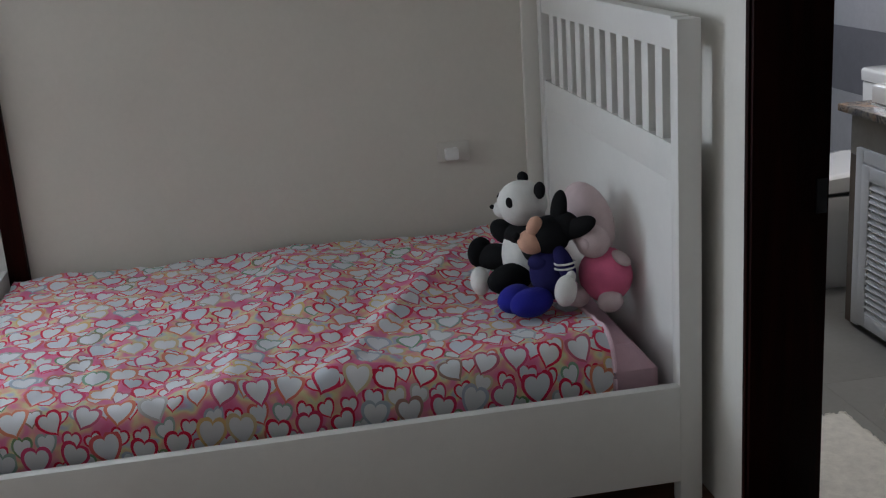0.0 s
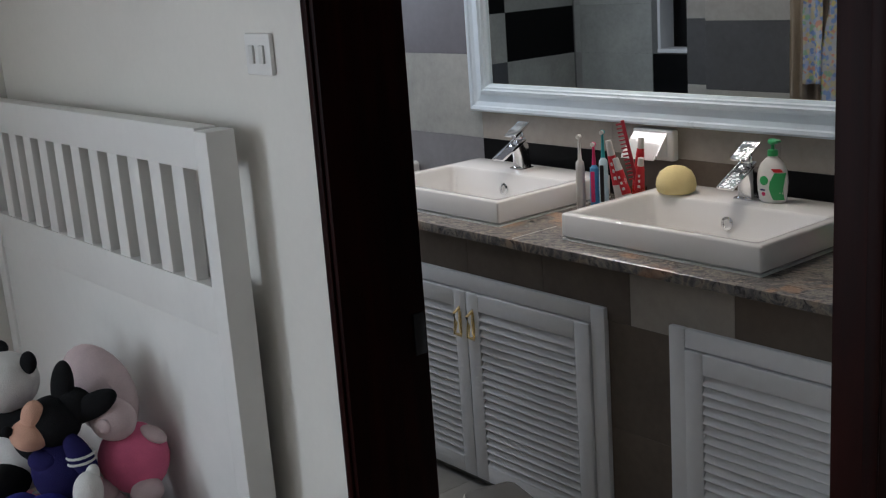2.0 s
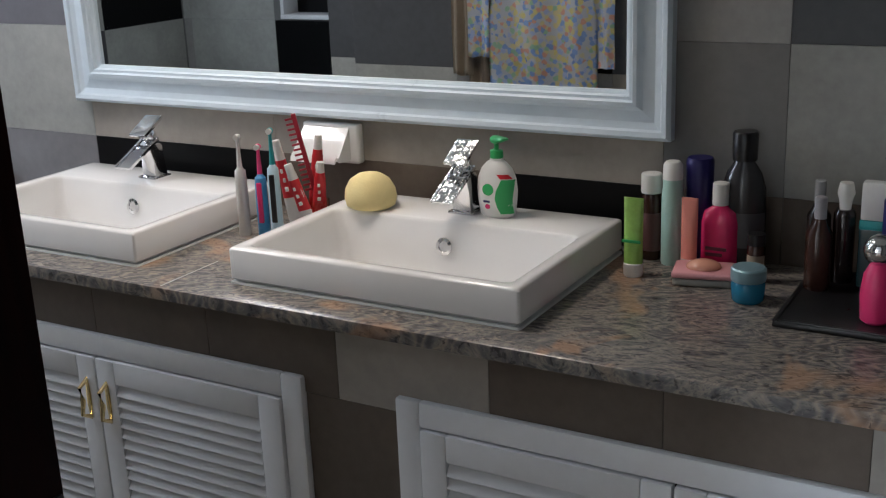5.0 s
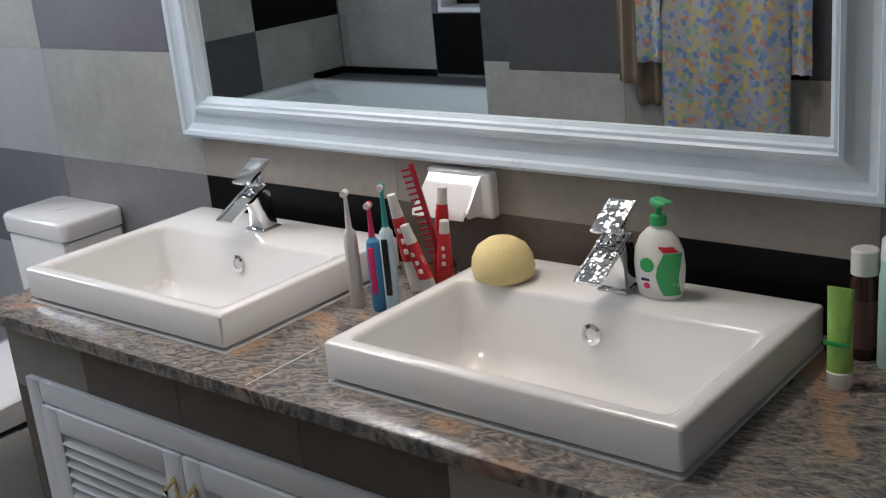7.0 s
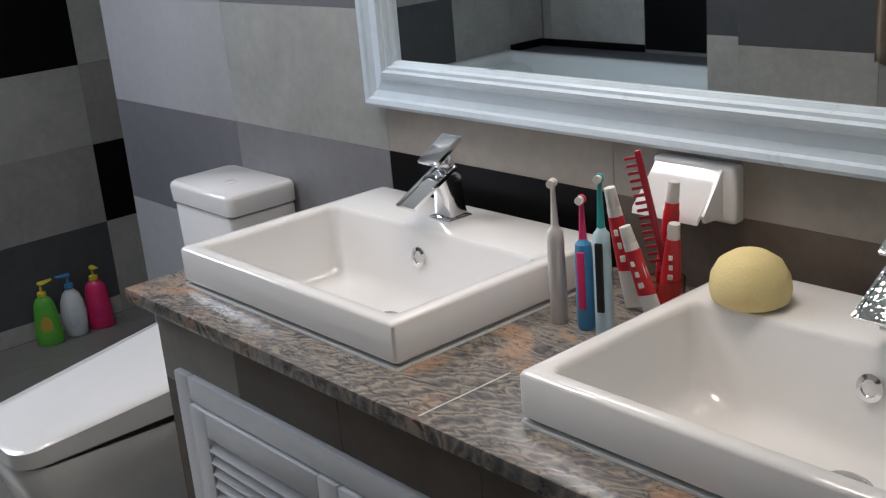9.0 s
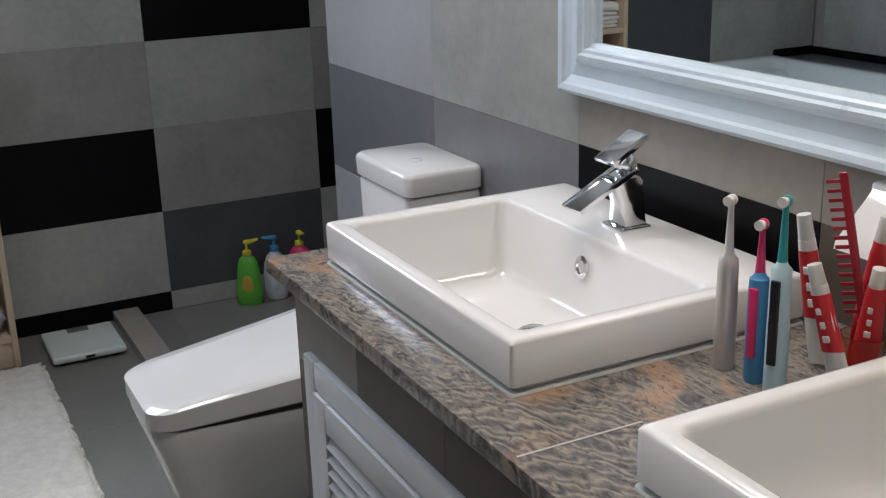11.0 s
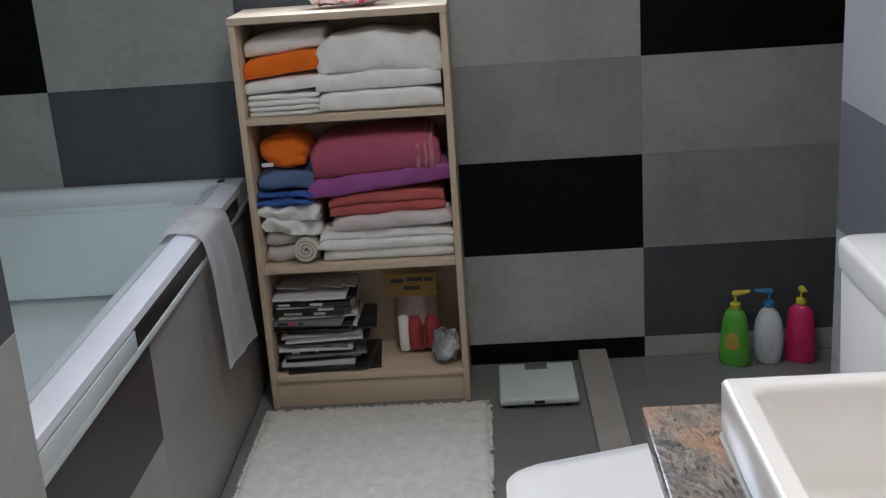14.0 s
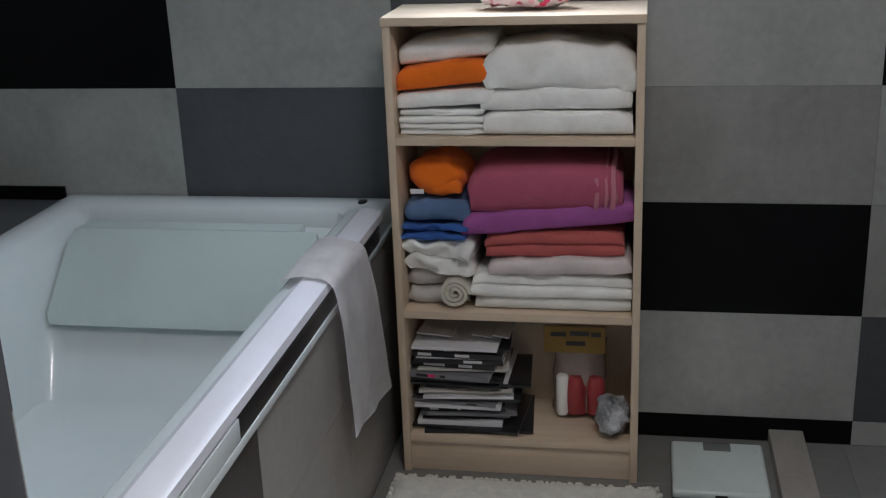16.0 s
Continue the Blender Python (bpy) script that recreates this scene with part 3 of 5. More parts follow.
def louver_door(parent, x0, x1, z0, z1, y, handle):
    """A louvred door leaf with its frame, slats and a brass pull at x = handle."""
    w = .054
    leaf = part("door", box((x0, y - .022, z0), (x0 + w, y, z1), .004), WHITE_PAINT, parent)
    for nm, a, b in (("stile", (x1 - w, y - .022, z0), (x1, y, z1)), ("rail", (x0 + w, y - .022, z1 - w), (x1 - w, y, z1)), ("rail", (x0 + w, y - .022, z0), (x1 - w, y, z0 + w))):
        part(nm, box(a, b, .004), WHITE_PAINT, leaf)
    n = 20
    for k in range(n):
        z = z0 + w + (z1 - z0 - 2 * w) * (k + .5) / n
        sl = box((x0 + w, -.0028, -.0175), (x1 - w, .0028, .0175), .0024)
        moved(sl, pose(0, y - .012, z, -30))
        part("louver", sl, WHITE_PAINT, leaf)
    hb = tube([(handle, y - .022, z1 - .055), (handle, y - .046, z1 - .068), (handle, y - .040, z1 - .10), (handle, y - .046, z1 - .132), (handle, y - .022, z1 - .145)], [.005, .0045, .006, .0045, .005], 8)
    pull = part("handle", hb, BRASS, leaf, "curved brass handle")
    pl = ball((handle, y - .0225, z1 - .10), (.0075, .002, .052), seg=20)
    part("backplate", pl, BRASS, leaf, "oval brass backplate")


def cabinet(x0, xm, x1):
    c = thing("vanity_cabinet", (0, 0, 0), "white louvred double cabinet doors with brass pulls", "cabinet", "cabinets under the counter")
    z1, z0, y = .667, FL + .012, -.886
    fr = .05
    for nm, a, b in (("frame_stile", (x0, y - .020, z0), (x0 + fr, y + .0, z1)), ("frame_stile", (x1 - fr, y - .020, z0), (x1, y, z1)), ("frame_rail", (x0 + fr, y - .020, z1 - fr), (x1 - fr, y, z1))):
        part(nm, box(a, b, .005), WHITE_PAINT, c)
    # thin dark sheet that paints the shade between the louvers
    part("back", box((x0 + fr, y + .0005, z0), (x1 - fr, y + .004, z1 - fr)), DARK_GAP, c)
    louver_door(c, x0 + fr + .003, xm - .002, z0 + .015, z1 - fr - .003, y - .004, xm - .030)
    louver_door(c, xm + .002, x1 - fr - .003, z0 + .015, z1 - fr - .003, y - .004, xm + .030)


cabinet(2.186, 2.70, 3.258)
cabinet(3.473, 4.005, 4.545)


SEALANT = solid("sealant", (.62, .64, .63))


def sink(x0, x1, label):
    y0, y1, z0, z1 = -.842, -.352, CT, CT + .076
    s = thing("vessel_sink", ((x0 + x1) / 2, (y0 + y1) / 2, CT), label, "sink", "sinks on the vanity")
    hx, hy, h = (x1 - x0) / 2, (y1 - y0) / 2, z1 - z0
    r = .007
    iy1 = hy - .155
    rings = [ring_rect(-hx + .012, hx - .012, -hy + .012, hy - .004, 0.001, r), ring_rect(-hx, hx, -hy, hy, .012, r), ring_rect(-hx, hx, -hy, hy, h - .006, r), ring_rect(-hx + .003, hx - .003, -hy + .003, hy - .003, h - .0015, r),
             ring_rect(-hx + .008, hx - .008, -hy + .008, hy - .008, h, r), ring_rect(-hx + .026, hx - .026, -hy + .024, iy1 + .006, h, .02), ring_rect(-hx + .031, hx - .031, -hy + .029, iy1 + .002, h - .003, .02),
             ring_rect(-hx + .034, hx - .034, -hy + .032, iy1, h - .010, .02), ring_rect(-hx + .044, hx - .042, -hy + .042, iy1 - .010, .005, .025), ring_rect(-hx + .054, hx - .050, -hy + .052, iy1 - .016, -.040, .032), ring_rect(-hx + .066, hx - .062, -hy + .064, iy1 - .024, -.056, .038),
             ring_rect(-hx + .092, hx - .085, -hy + .088, iy1 - .042, -.065, .05), ring_rect(-hx + .15, hx - .14, -hy + .13, iy1 - .07, -.068, .05), ring_rect(-.03, .03, -.055, .005, -.071, .029)]
    part("basin", loft(rings, False), CERAMIC, s)
    ov = lathe([(.016, 0), (.019, .002), (.019, .005), (.012, .0065), (.011, .004), (.001, .004)], 20)
    moved(ov, Matrix.Translation((-.012, iy1 - .0075, .021)) @ pose(0, 0, 0, 80, 0, 0))
    part("overflow_ring", ov, CHROME, s, "round chrome overflow ring")
    dr = lathe([(.036, 0), (.037, .004), (.030, .007), (.027, .006), (.026, .012), (.018, .016), (.001, .017)], 24)
    moved(dr, Matrix.Translation((.012, -.025, -.070)))
    part("drain", dr, STEEL_DRAIN, s, "domed chrome drain plug")
    bead = loft([ring_rect(-hx - .002, hx + .002, -hy - .002, hy, .0004, r), ring_rect(-hx - .001, hx + .001, -hy - .001, hy, .004, r), ring_rect(-hx + .016, hx - .016, -hy + .016, hy - .02, .004, r), ring_rect(-hx + .016, hx - .016, -hy + .016, hy - .02, .0004, r)], False, False)
    part("sealant", bead, SEALANT, s, "thin bead of pale sealant")
    return s


def counter_slab():
    """The slab, open under both basins."""
    xs, ys = [CX0, 2.20, 2.755, 3.09, 3.66, CX1], [CF, -.80, -.50, -.30]
    bm = bmesh.new()
    v = {(i, j): bm.verts.new((x, y, CT - .028)) for i, x in enumerate(xs) for j, y in enumerate(ys)}
    for i in range(5):
        for j in range(3):
            if not (i in (1, 3) and j == 1):
                bm.faces.new((v[i, j], v[i + 1, j], v[i + 1, j + 1], v[i, j + 1]))
    ex = bmesh.ops.extrude_face_region(bm, geom=bm.faces[:])
    bmesh.ops.translate(bm, verts=[g for g in ex["geom"] if isinstance(g, bmesh.types.BMVert)], vec=(0, 0, .028))
    rim = [e for e in bm.edges if all(abs(q.co.y - CF) < 1e-5 for q in e.verts) or all(abs(q.co.x - CX0) < 1e-5 for q in e.verts)]
    bmesh.ops.bevel(bm, geom=rim, offset=.005, segments=2, affect="EDGES", profile=.6)
    return bm


counter = tagged(part("vanity_counter", counter_slab(), GRANITE), "polished brown and grey granite vanity counter", "counter")
part("joint_seam", box((2.9275, -.915, CT - .001), (2.9305, -.74, CT + .0006)), solid("pale_filler", (.55, .53, .50)), counter, "pale filler line across the granite")
sink(2.165, 2.793, "white rectangular ceramic vessel sink on granite counter")
sink(3.051, 3.700, "white square edged ceramic basin beside the soap bottle")

def dimpled_chrome():
    """Polished metal with a crumpled, foil-like surface."""
    n = Net("dimpled_chrome")
    v = n.coords()
    vor = n.node("TexVoronoi", Vector=v, Scale=70.0)
    n.bump(n.math("ADD", vor.outputs["Distance"], n.math("MULTIPLY", n.noise(v, 50, 2), 1.2)), .9, .0026)
    return n.done((.82, .83, .85), .07, 1.0)


def faucet(x, y, plate=CHROME):
    f = thing("faucet", (x, y, CT + .076), "square chrome waterfall basin mixer tap", "tap", "taps at the basins")
    part("base", box((-.030, -.028, 0), (.030, .028, .007), .002), CHROME, f)
    part("column", loft([ring_rect(-.023, .023, -.020, .024, .006, .003, 2), ring_rect(-.021, .021, -.020, .020, .045, .003, 2), ring_rect(-.022, .022, -.034, .016, .082, .003, 2), ring_rect(-.022, .022, -.036, .010, .088, .003, 2)]), CHROME, f)
    sp = loft([ring_rect(-.025, .025, -.105, .016, -.004, .002, 2), ring_rect(-.026, .026, -.107, .018, .000, .002, 2), ring_rect(-.026, .026, -.107, .018, .004, .002, 2),
               ring_rect(-.022, .022, -.107, .014, .004, .002, 2), ring_rect(-.021, .021, -.106, .013, .0005, .002, 2)])
    moved(sp, pose(0, -.012, .094, 27, 0, 0))
    part("spout", sp, plate, f)
    neck = lathe([(.013, 0), (.017, .003), (.018, .012), (.016, .022), (.011, .028)], 20)
    moved(neck, pose(0, .000, .096, 18, 0, 0))
    part("neck", neck, CHROME, f)
    lv = loft([ring_rect(-.025, .025, -.046, .028, -.003, .002, 2), ring_rect(-.026, .026, -.048, .030, .000, .002, 2), ring_rect(-.026, .026, -.048, .030, .005, .002, 2), ring_rect(-.022, .022, -.044, .026, .007, .002, 2)])
    box((-.015, -.006, -.012), (.015, .022, -.001), .003, bm=lv)
    moved(lv, pose(0, -.004, .137, 30, 0, 0))
    part("lever", lv, plate, f)


faucet(2.468, -.432)
faucet(3.372, -.432, dimpled_chrome())

# mirror with a moulded frame
mir = thing("wall_mirror_frame", (2.951, -.30, 1.051), "large wall mirror in a white moulded frame", "mirror")
MW, MH = .842, .95
prof = [(0, 0), (0, .030), (.008, .038), (.018, .036), (.022, .030), (.036, .026), (.060, .030), (.070, .040), (.078, .042), (.082, .034), (.088, .034), (.091, .024), (.099, .020), (.099, 0)]


def moulding(p0, p1, inward):
    """A mitred length of frame from p0 to p1 (x, z), its profile turned towards 'inward'."""
    p0, p1, inn = Vector(p0), Vector(p1), Vector(inward)
    along = (p1 - p0).normalized()
    rings = []
    for p, s in ((p0, 1), (p1, -1)):
        rings.append([((p + inn * d + along * s * d).x, -h - .002, (p + inn * d + along * s * d).y) for d, h in prof])
    return loft(rings)


for p0, p1, inn in (((-MW, 0), (MW, 0), (0, 1)), ((MW, 0), (MW, MH), (-1, 0)), ((MW, MH), (-MW, MH), (0, -1)), ((-MW, MH), (-MW, 0), (1, 0))):
    part("frame", moulding(p0, p1, inn), FRAME_PAINT, mir, smooth=25)
part("mirror_glass", box((-MW + .094, -.016, .094), (MW - .094, -.010, MH - .094)), MIRROR, mir, "clear silvered mirror glass")
part("backing", box((-MW + .02, -.008, .02), (MW - .02, -.001, MH - .02)), DARK_GAP, mir)

holder = thing("toilet_roll_holder", (2.945, -.30, .943), "white ceramic toilet roll holder with sloping lid", "paper holder")
part("box", box((-.075, -.030, 0), (.085, -.001, .095), .008, 3), CERAMIC, holder)
lid = loft([[(-.068, -.028, .088), (.062, -.028, .088), (.062, -.030, .080), (-.068, -.030, .080)], [(-.075, -.085, .020), (.055, -.085, .020), (.055, -.087, .010), (-.075, -.087, .010)]])
part("lid", lid, CERAMIC, holder)
part("cheek", loft([[(.056, -.028, .09), (.062, -.028, .09), (.062, -.028, .01), (.056, -.028, .01)], [(.056, -.08, .024), (.062, -.08, .024), (.062, -.075, .012), (.056, -.075, .012)]]), CERAMIC, holder)

# ---------------------------------------------------------------- things on the vanity
WHITE_P = solid("white_plastic", (.78, .77, .74), .35)
SILVER_P = solid("silver_plastic", (.62, .60, .57), .35, metal=.3)
PINK_P, TEAL_P, BLUE_P = solid("pink_plastic", (.70, .03, .15)), solid("teal_plastic", (.03, .35, .36)), solid("blue_plastic", (.06, .26, .50))
RED_P, GREEN_P, LIME_P = solid("red_plastic", (.62, .02, .03)), solid("green_plastic", (.03, .36, .10)), solid("lime_plastic", (.12, .44, .05))
MINT_P, SALMON_P, NAVY_P = solid("mint_plastic", (.42, .62, .56)), solid("salmon_plastic", (.78, .28, .22)), solid("violet_cap", (.012, .008, .10))
AMBER, GREY_LIQ = solid("amber_bottle", (.045, .018, .012), .15), solid("grey_bottle", (.035, .035, .038), .15)
YELLOW_P, LEMON = solid("yellow_plastic", (.68, .58, .05)), surface("lemon_sponge", (.82, .68, .33), .9, vary=.05, scale=20, fine=200, relief=.5)


def brush(x, y, body_mat, neck_mat, head_mat, h, label, lean=(0, 0), grip=None):
    t = thing("electric_toothbrush", (x, y, CT), label, "toothbrush", "toothbrushes")
    t.matrix_world = pose(x, y, CT, lean[0], lean[1], 20)
    b = h * .66
    part("handle", lathe([(.0125, 0), (.0142, .004), (.0142, b * .4), (.0135, b * .86), (.0125, b * .97), (.008, b), (.0065, b + .004)], 16), body_mat, t)
    if grip:
        part("grip", box((-.006, -.0165, b * .25), (.006, -.010, b * .9), .0024), grip, t)
    part("neck", lathe([(.0065, b), (.0055, b + .02), (.0038, h - .022), (.0038, h - .012)], 12), neck_mat, t)
    hd = lathe([(.007, 0), (.0075, .003), (.007, .006)], 14)
    moved(hd, pose(0, .004, h - .008, 90, 0, 0))
    part("head", hd, head_mat, t)
    br = lathe([(.006, 0), (.0065, .009)], 12)
    moved(br, pose(0, -.002, h - .008, 90, 0, 0))
    part("bristles", br, WHITE_P, t)


brush(2.854, -.553, SILVER_P, WHITE_P, WHITE_P, .238, "silver electric toothbrush standing on the counter")
brush(2.906, -.547, BLUE_P, PINK_P, PINK_P, .218, "blue and pink electric toothbrush for children", grip=PINK_P)
brush(2.948, -.552, solid("ice_blue_plastic", (.48, .64, .72)), TEAL_P, TEAL_P, .258, "ice blue and black electric toothbrush, teal head", grip=BLACK_PLASTIC)

cup = thing("toothbrush_cup", (2.985, -.445, CT), "peach translucent cup holding toothpaste and comb", "cup")
part("wall", loft([[(r * math.cos(a), r * math.sin(a), z) for a in [2 * math.pi * k / 24 for k in range(24)]] for r, z in ((.024, 0), (.029, .070), (.0270, .070), (.0225, .004))], True, True), glass("peach_cup_plastic", (.95, .62, .48), .08), cup)


def toothpaste(x, y, lean, turn, h, label, body_mat=WHITE_P):
    t = thing("toothpaste_tube", (x, y, CT + .006), label, "toothpaste", "toothpaste tubes")
    t.matrix_world = pose(x, y, CT + .008, lean[0], lean[1], turn)
    rings = []
    for k in range(7):
        f = k / 6
        w, d = .017 + (.011 - .017) * f ** 2, .001 + .010 * f
        rings.append([(w * math.cos(a), d * math.sin(a), h * .84 * f) for a in [2 * math.pi * i / 16 for i in range(16)]])
    part("tube", loft(rings), body_mat, t)
    part("cap", lathe([(.0095, h * .83), (.0105, h * .84), (.009, h), (.008, h)], 14), WHITE_P, t, "white screw cap")
    lb = loft([[(w * 1.02 * math.cos(a), d * 1.04 * math.sin(a), h * .84 * f) for a in [2 * math.pi * i / 16 for i in range(16)]]
               for f, w, d in ((.38, .0164, .0050), (.92, .0122, .0103))], False, False)
    part("printed_band", lb, WHITE_P if body_mat == RED_P and h < .15 else RED_P, t, "printed band round the tube")
    for k in range(3):
        q = .48 + .13 * k
        part("printed_mark", box((-.0044 + .0012 * (k % 2), -.0066 - .011 * q * .45 - .001, h * .84 * q), (.0036 - .0010 * (k % 3), -.004, h * .84 * (q + .06)), .0008), WHITE_P, t)


toothpaste(2.925, -.450, (4, -9), 20, .205, "red and white toothpaste tube in the cup")
toothpaste(2.952, -.415, (2, 6), 35, .208, "upright red toothpaste tube with white cap", RED_P)
toothpaste(3.000, -.490, (4, -16), 10, .165, "small half squeezed white toothpaste tube")
toothpaste(2.982, -.440, (3, 5), 30, .152, "small red toothpaste tube beside the comb", RED_P)
COMB_RED = solid("comb_red", (.36, .012, .03))
comb = thing("comb", (2.94, -.43, CT + .01), "red plastic wide toothed comb in the cup", "comb")
comb.matrix_world = pose(2.978, -.425, CT + .008, 3, -11, 28)
part("spine", box((.0, -.0035, 0), (.011, .0035, .268), .0028), COMB_RED, comb)
part("handle_end", box((-.004, -.0032, 0), (.0125, .0032, .075), .003), COMB_RED, comb)
for k in range(15):
    part("tooth", box((-.017, -.0016, .084 + .0122 * k), (.001, .0020, .089 + .0122 * k), .001), COMB_RED, comb)

sp = lathe([(.046, 0), (.056, .006), (.060, .022), (.057, .042), (.046, .062), (.028, .074), (.010, .078), (.001, .0785)], 32, .92)
single("bath_sponge", ripple(sp, .0008, 30), LEMON, (3.152, -.470, CT + .077), "pale yellow domed bath sponge on basin edge", "sponge", smooth=80)


def pump_head(parent, z, mat, nozzle=.035, turn=0, r=.012, stem=.016):
    """A pump: threaded collar, thin stem and a flat head drawn out into a spout."""
    part("pump_collar", lathe([(r, z), (r * 1.08, z + .003), (r, z + .016), (r * .6, z + .018)], 18), mat, parent)
    t = z + .018 + stem
    part("pump_stem", lathe([(.0055, z + .016), (.0045, z + .020), (.0045, t)], 10), mat, parent)
    nz = loft([ring_rect(-.008, .008, -.008, .008, t - .002, .004, 3), ring_rect(-.010, .010, -nozzle * .6, .010, t + .003, .004, 3), ring_rect(-.009, .009, -nozzle, .010, t + .008, .004, 3), ring_rect(-.006, .006, -nozzle - .002, .008, t + .012, .004, 3)])
    moved(nz, pose(0, 0, 0, 0, 0, turn))
    part("pump_nozzle", nz, mat, parent)


soap = thing("hand_soap_bottle", (3.450, -.432, CT + .0765), "white pump bottle of liquid hand soap, green label", "soap bottle")
part("bottle", lathe([(.029, 0), (.035, .005), (.039, .030), (.041, .058), (.0385, .084), (.031, .104), (.019, .118), (.0135, .121), (.013, .126)], 28, .62), WHITE_P, soap)
SOAP_P = [(.0355, .010), (.0372, .022), (.0398, .042), (.0410, .060), (.0385, .084)]


def soap_patch(name, a0, a1, rows, mat, lift, label=""):
    part(name, loft([[((r + lift) * math.cos(a), (r * .62 + lift) * math.sin(a), z) for a in [radians(a0 + slant + (a1 - a0) * k / 10) for k in range(11)]] for r, z, slant in rows], False, False), mat, soap, label)


soap_patch("label", 282, 338, [(*SOAP_P[0], 14), (*SOAP_P[1], 4), (*SOAP_P[2], -4), (*SOAP_P[3], 0), (*SOAP_P[4], 16)], GREEN_P, .0006, "green printed patch")
soap_patch("label_stripe", 282, 324, [(.0383, .086, 14), (.0352, .095, 2)], RED_P, .0009, "red printed arc")
part("label_disc", ball((-.008, -.0250, .062), (.0125, .0018, .0125), turn=(-4, 0, -6)), GREEN_P, soap, "round green printed mark")
part("label_mark", box((-.018, -.0222, .034), (-.005, -.0252, .038)), NAVY_P, soap)
part("label_mark", ball((-.010, -.0230, .025), (.0055, .0020, .0055)), PINK_P, soap)
pump_head(soap, .126, GREEN_P, .03, 60)
soap.scale = (1.13, 1.08, 1.0)


def bottle(x, y, profile, mat, label, cap=None, cap_mat=WHITE_P, squash=1.0, group="bottles on the counter", band=None, z=CT, turn=0, name="bottle"):
    t = thing(name, (x, y, z), label, "bottle", group, turn=turn)
    part("body", lathe(profile, 22, squash), mat, t)
    if cap:
        part("cap", lathe(cap, 20), cap_mat, t)
    if band:
        (z0, z1, m) = band
        rr = max(r for r, q in profile if z0 - .03 <= q <= z1 + .03)
        part("label", loft([[(1.015 * rr * math.cos(a), 1.015 * rr * squash * math.sin(a), q) for a in [radians(190 + 160 * k / 12) for k in range(13)]] for q in (z0, z1)], False, False), m, t)
    return t


def cyl(r, h, top=.8):
    return [(r * .92, 0), (r, .004), (r, h * .94), (r * top, h)]


def flat_tube(x, y, h, w, body_mat, cap_mat, label, z=CT):
    t = thing("cream_tube", (x, y, z), label, "cream tube", "bottles on the counter")
    rings = []
    for k in range(7):
        f = k / 6
        rings.append([(w * (1 + .06 * f) * math.cos(a), (w * .8 * (1 - f) + .0012 * f) * math.sin(a), .026 + (h - .026) * f) for a in [2 * math.pi * i / 18 for i in range(18)]])
    part("tube", loft(rings), body_mat, t)
    part("cap", lathe([(w * .92, 0), (w, .003), (w, .026), (w * .9, .027)], 18), cap_mat, t)
    return t


tub1 = flat_tube(3.772, -.480, .158, .019, surface("lime_gel", (.32, .55, .12), .25, vary=.25, scale=14, relief=.03), WHITE_P, "green cream tube standing on a white cap")
part("printed_stripe", box((-.0195, -.0150, .070), (.0195, -.0120, .076), .001), GREEN_P, tub1)
bottle(3.765, -.360, [(.020, 0), (.022, .004), (.022, .125), (.016, .138), (.015, .142)], AMBER, "brown bottle with white cap against the wall", [(.021, .140), (.021, .178), (.019, .180)], band=(.02, .10, solid("dark_label", (.13, .06, .06))))
bottle(3.815, -.378, [(.020, 0), (.0215, .004), (.0215, .150), (.0195, .158), (.0195, .178)], MINT_P, "pale mint spray can with white top", [(.020, .176), (.019, .205), (.014, .212)])
bottle(3.862, -.352, cyl(.026, .16, .95), NAVY_P, "dark violet capped bottle behind the tubes", [(.027, .158), (.0275, .212), (.024, .218)], NAVY_P)
flat_tube(3.862, -.412, .150, .016, SALMON_P, solid("clear_cap", (.62, .45, .42)), "salmon pink cream tube standing on its cap")
pb = bottle(3.914, -.382, [(.034, 0), (.037, .005), (.037, .098), (.032, .120), (.016, .130), (.014, .136)], solid("pink_lotion", (.66, .03, .14), .2), "pink rectangular bottle with white cap", [(.016, .134), (.016, .176), (.014, .178)], squash=.55)
for k in range(2):
    part("printed_mark", box((-.022, -.0225, .045 - .012 * k), (.020 - .008 * k, -.0205, .052 - .012 * k), .0008), solid("dark_print", (.10, .01, .03)), pb)
bottle(3.950, -.352, [(.040, 0), (.045, .006), (.045, .125), (.043, .165), (.034, .195), (.021, .215), (.020, .222)], GREY_LIQ, "large grey mouthwash bottle with black cap", [(.024, .220), (.025, .272), (.022, .276)], BLACK_PLASTIC, squash=.75, band=(.05, .12, solid("grey_label", (.06, .06, .068))))
bottle(3.998, -.425, cyl(.017, .075), AMBER, "small dark bottle with a cream label", [(.0175, .074), (.0165, .096)], BLACK_PLASTIC, band=(.02, .055, solid("cream_label", (.36, .30, .22))))
cp = thing("powder_compact", (3.908, -.462, CT), "pink soap dish with a clear oval lid", "compact", turn=12)
part("tray", box((-.055, -.040, 0), (.055, .040, .016), .006, 3), solid("grey_tray", (.34, .33, .30)), cp)
part("plate", box((-.057, -.042, .016), (.057, .042, .028), .005, 3), solid("pale_pink", (.76, .36, .38)), cp)
part("lid", ball((0, 0, .030), (.034, .027, .014)), solid("peach_lid", (.70, .34, .24), .2), cp)
jar = thing("cream_jar", (4.014, -.535, CT), "blue glass cream jar with a silver-blue lid", "jar")
part("glass_body", lathe([(.026, 0), (.030, .005), (.031, .035), (.028, .040)], 26), solid("blue_glass", (.015, .16, .28), .12), jar)
part("lid", lathe([(.031, .040), (.032, .043), (.032, .062), (.029, .065)], 26), solid("pale_blue_lid", (.28, .44, .50), .3, metal=.4), jar)
tray = thing("cosmetics_tray", (4.232, -.505, CT), "black rectangular tray for perfume bottles", "tray")
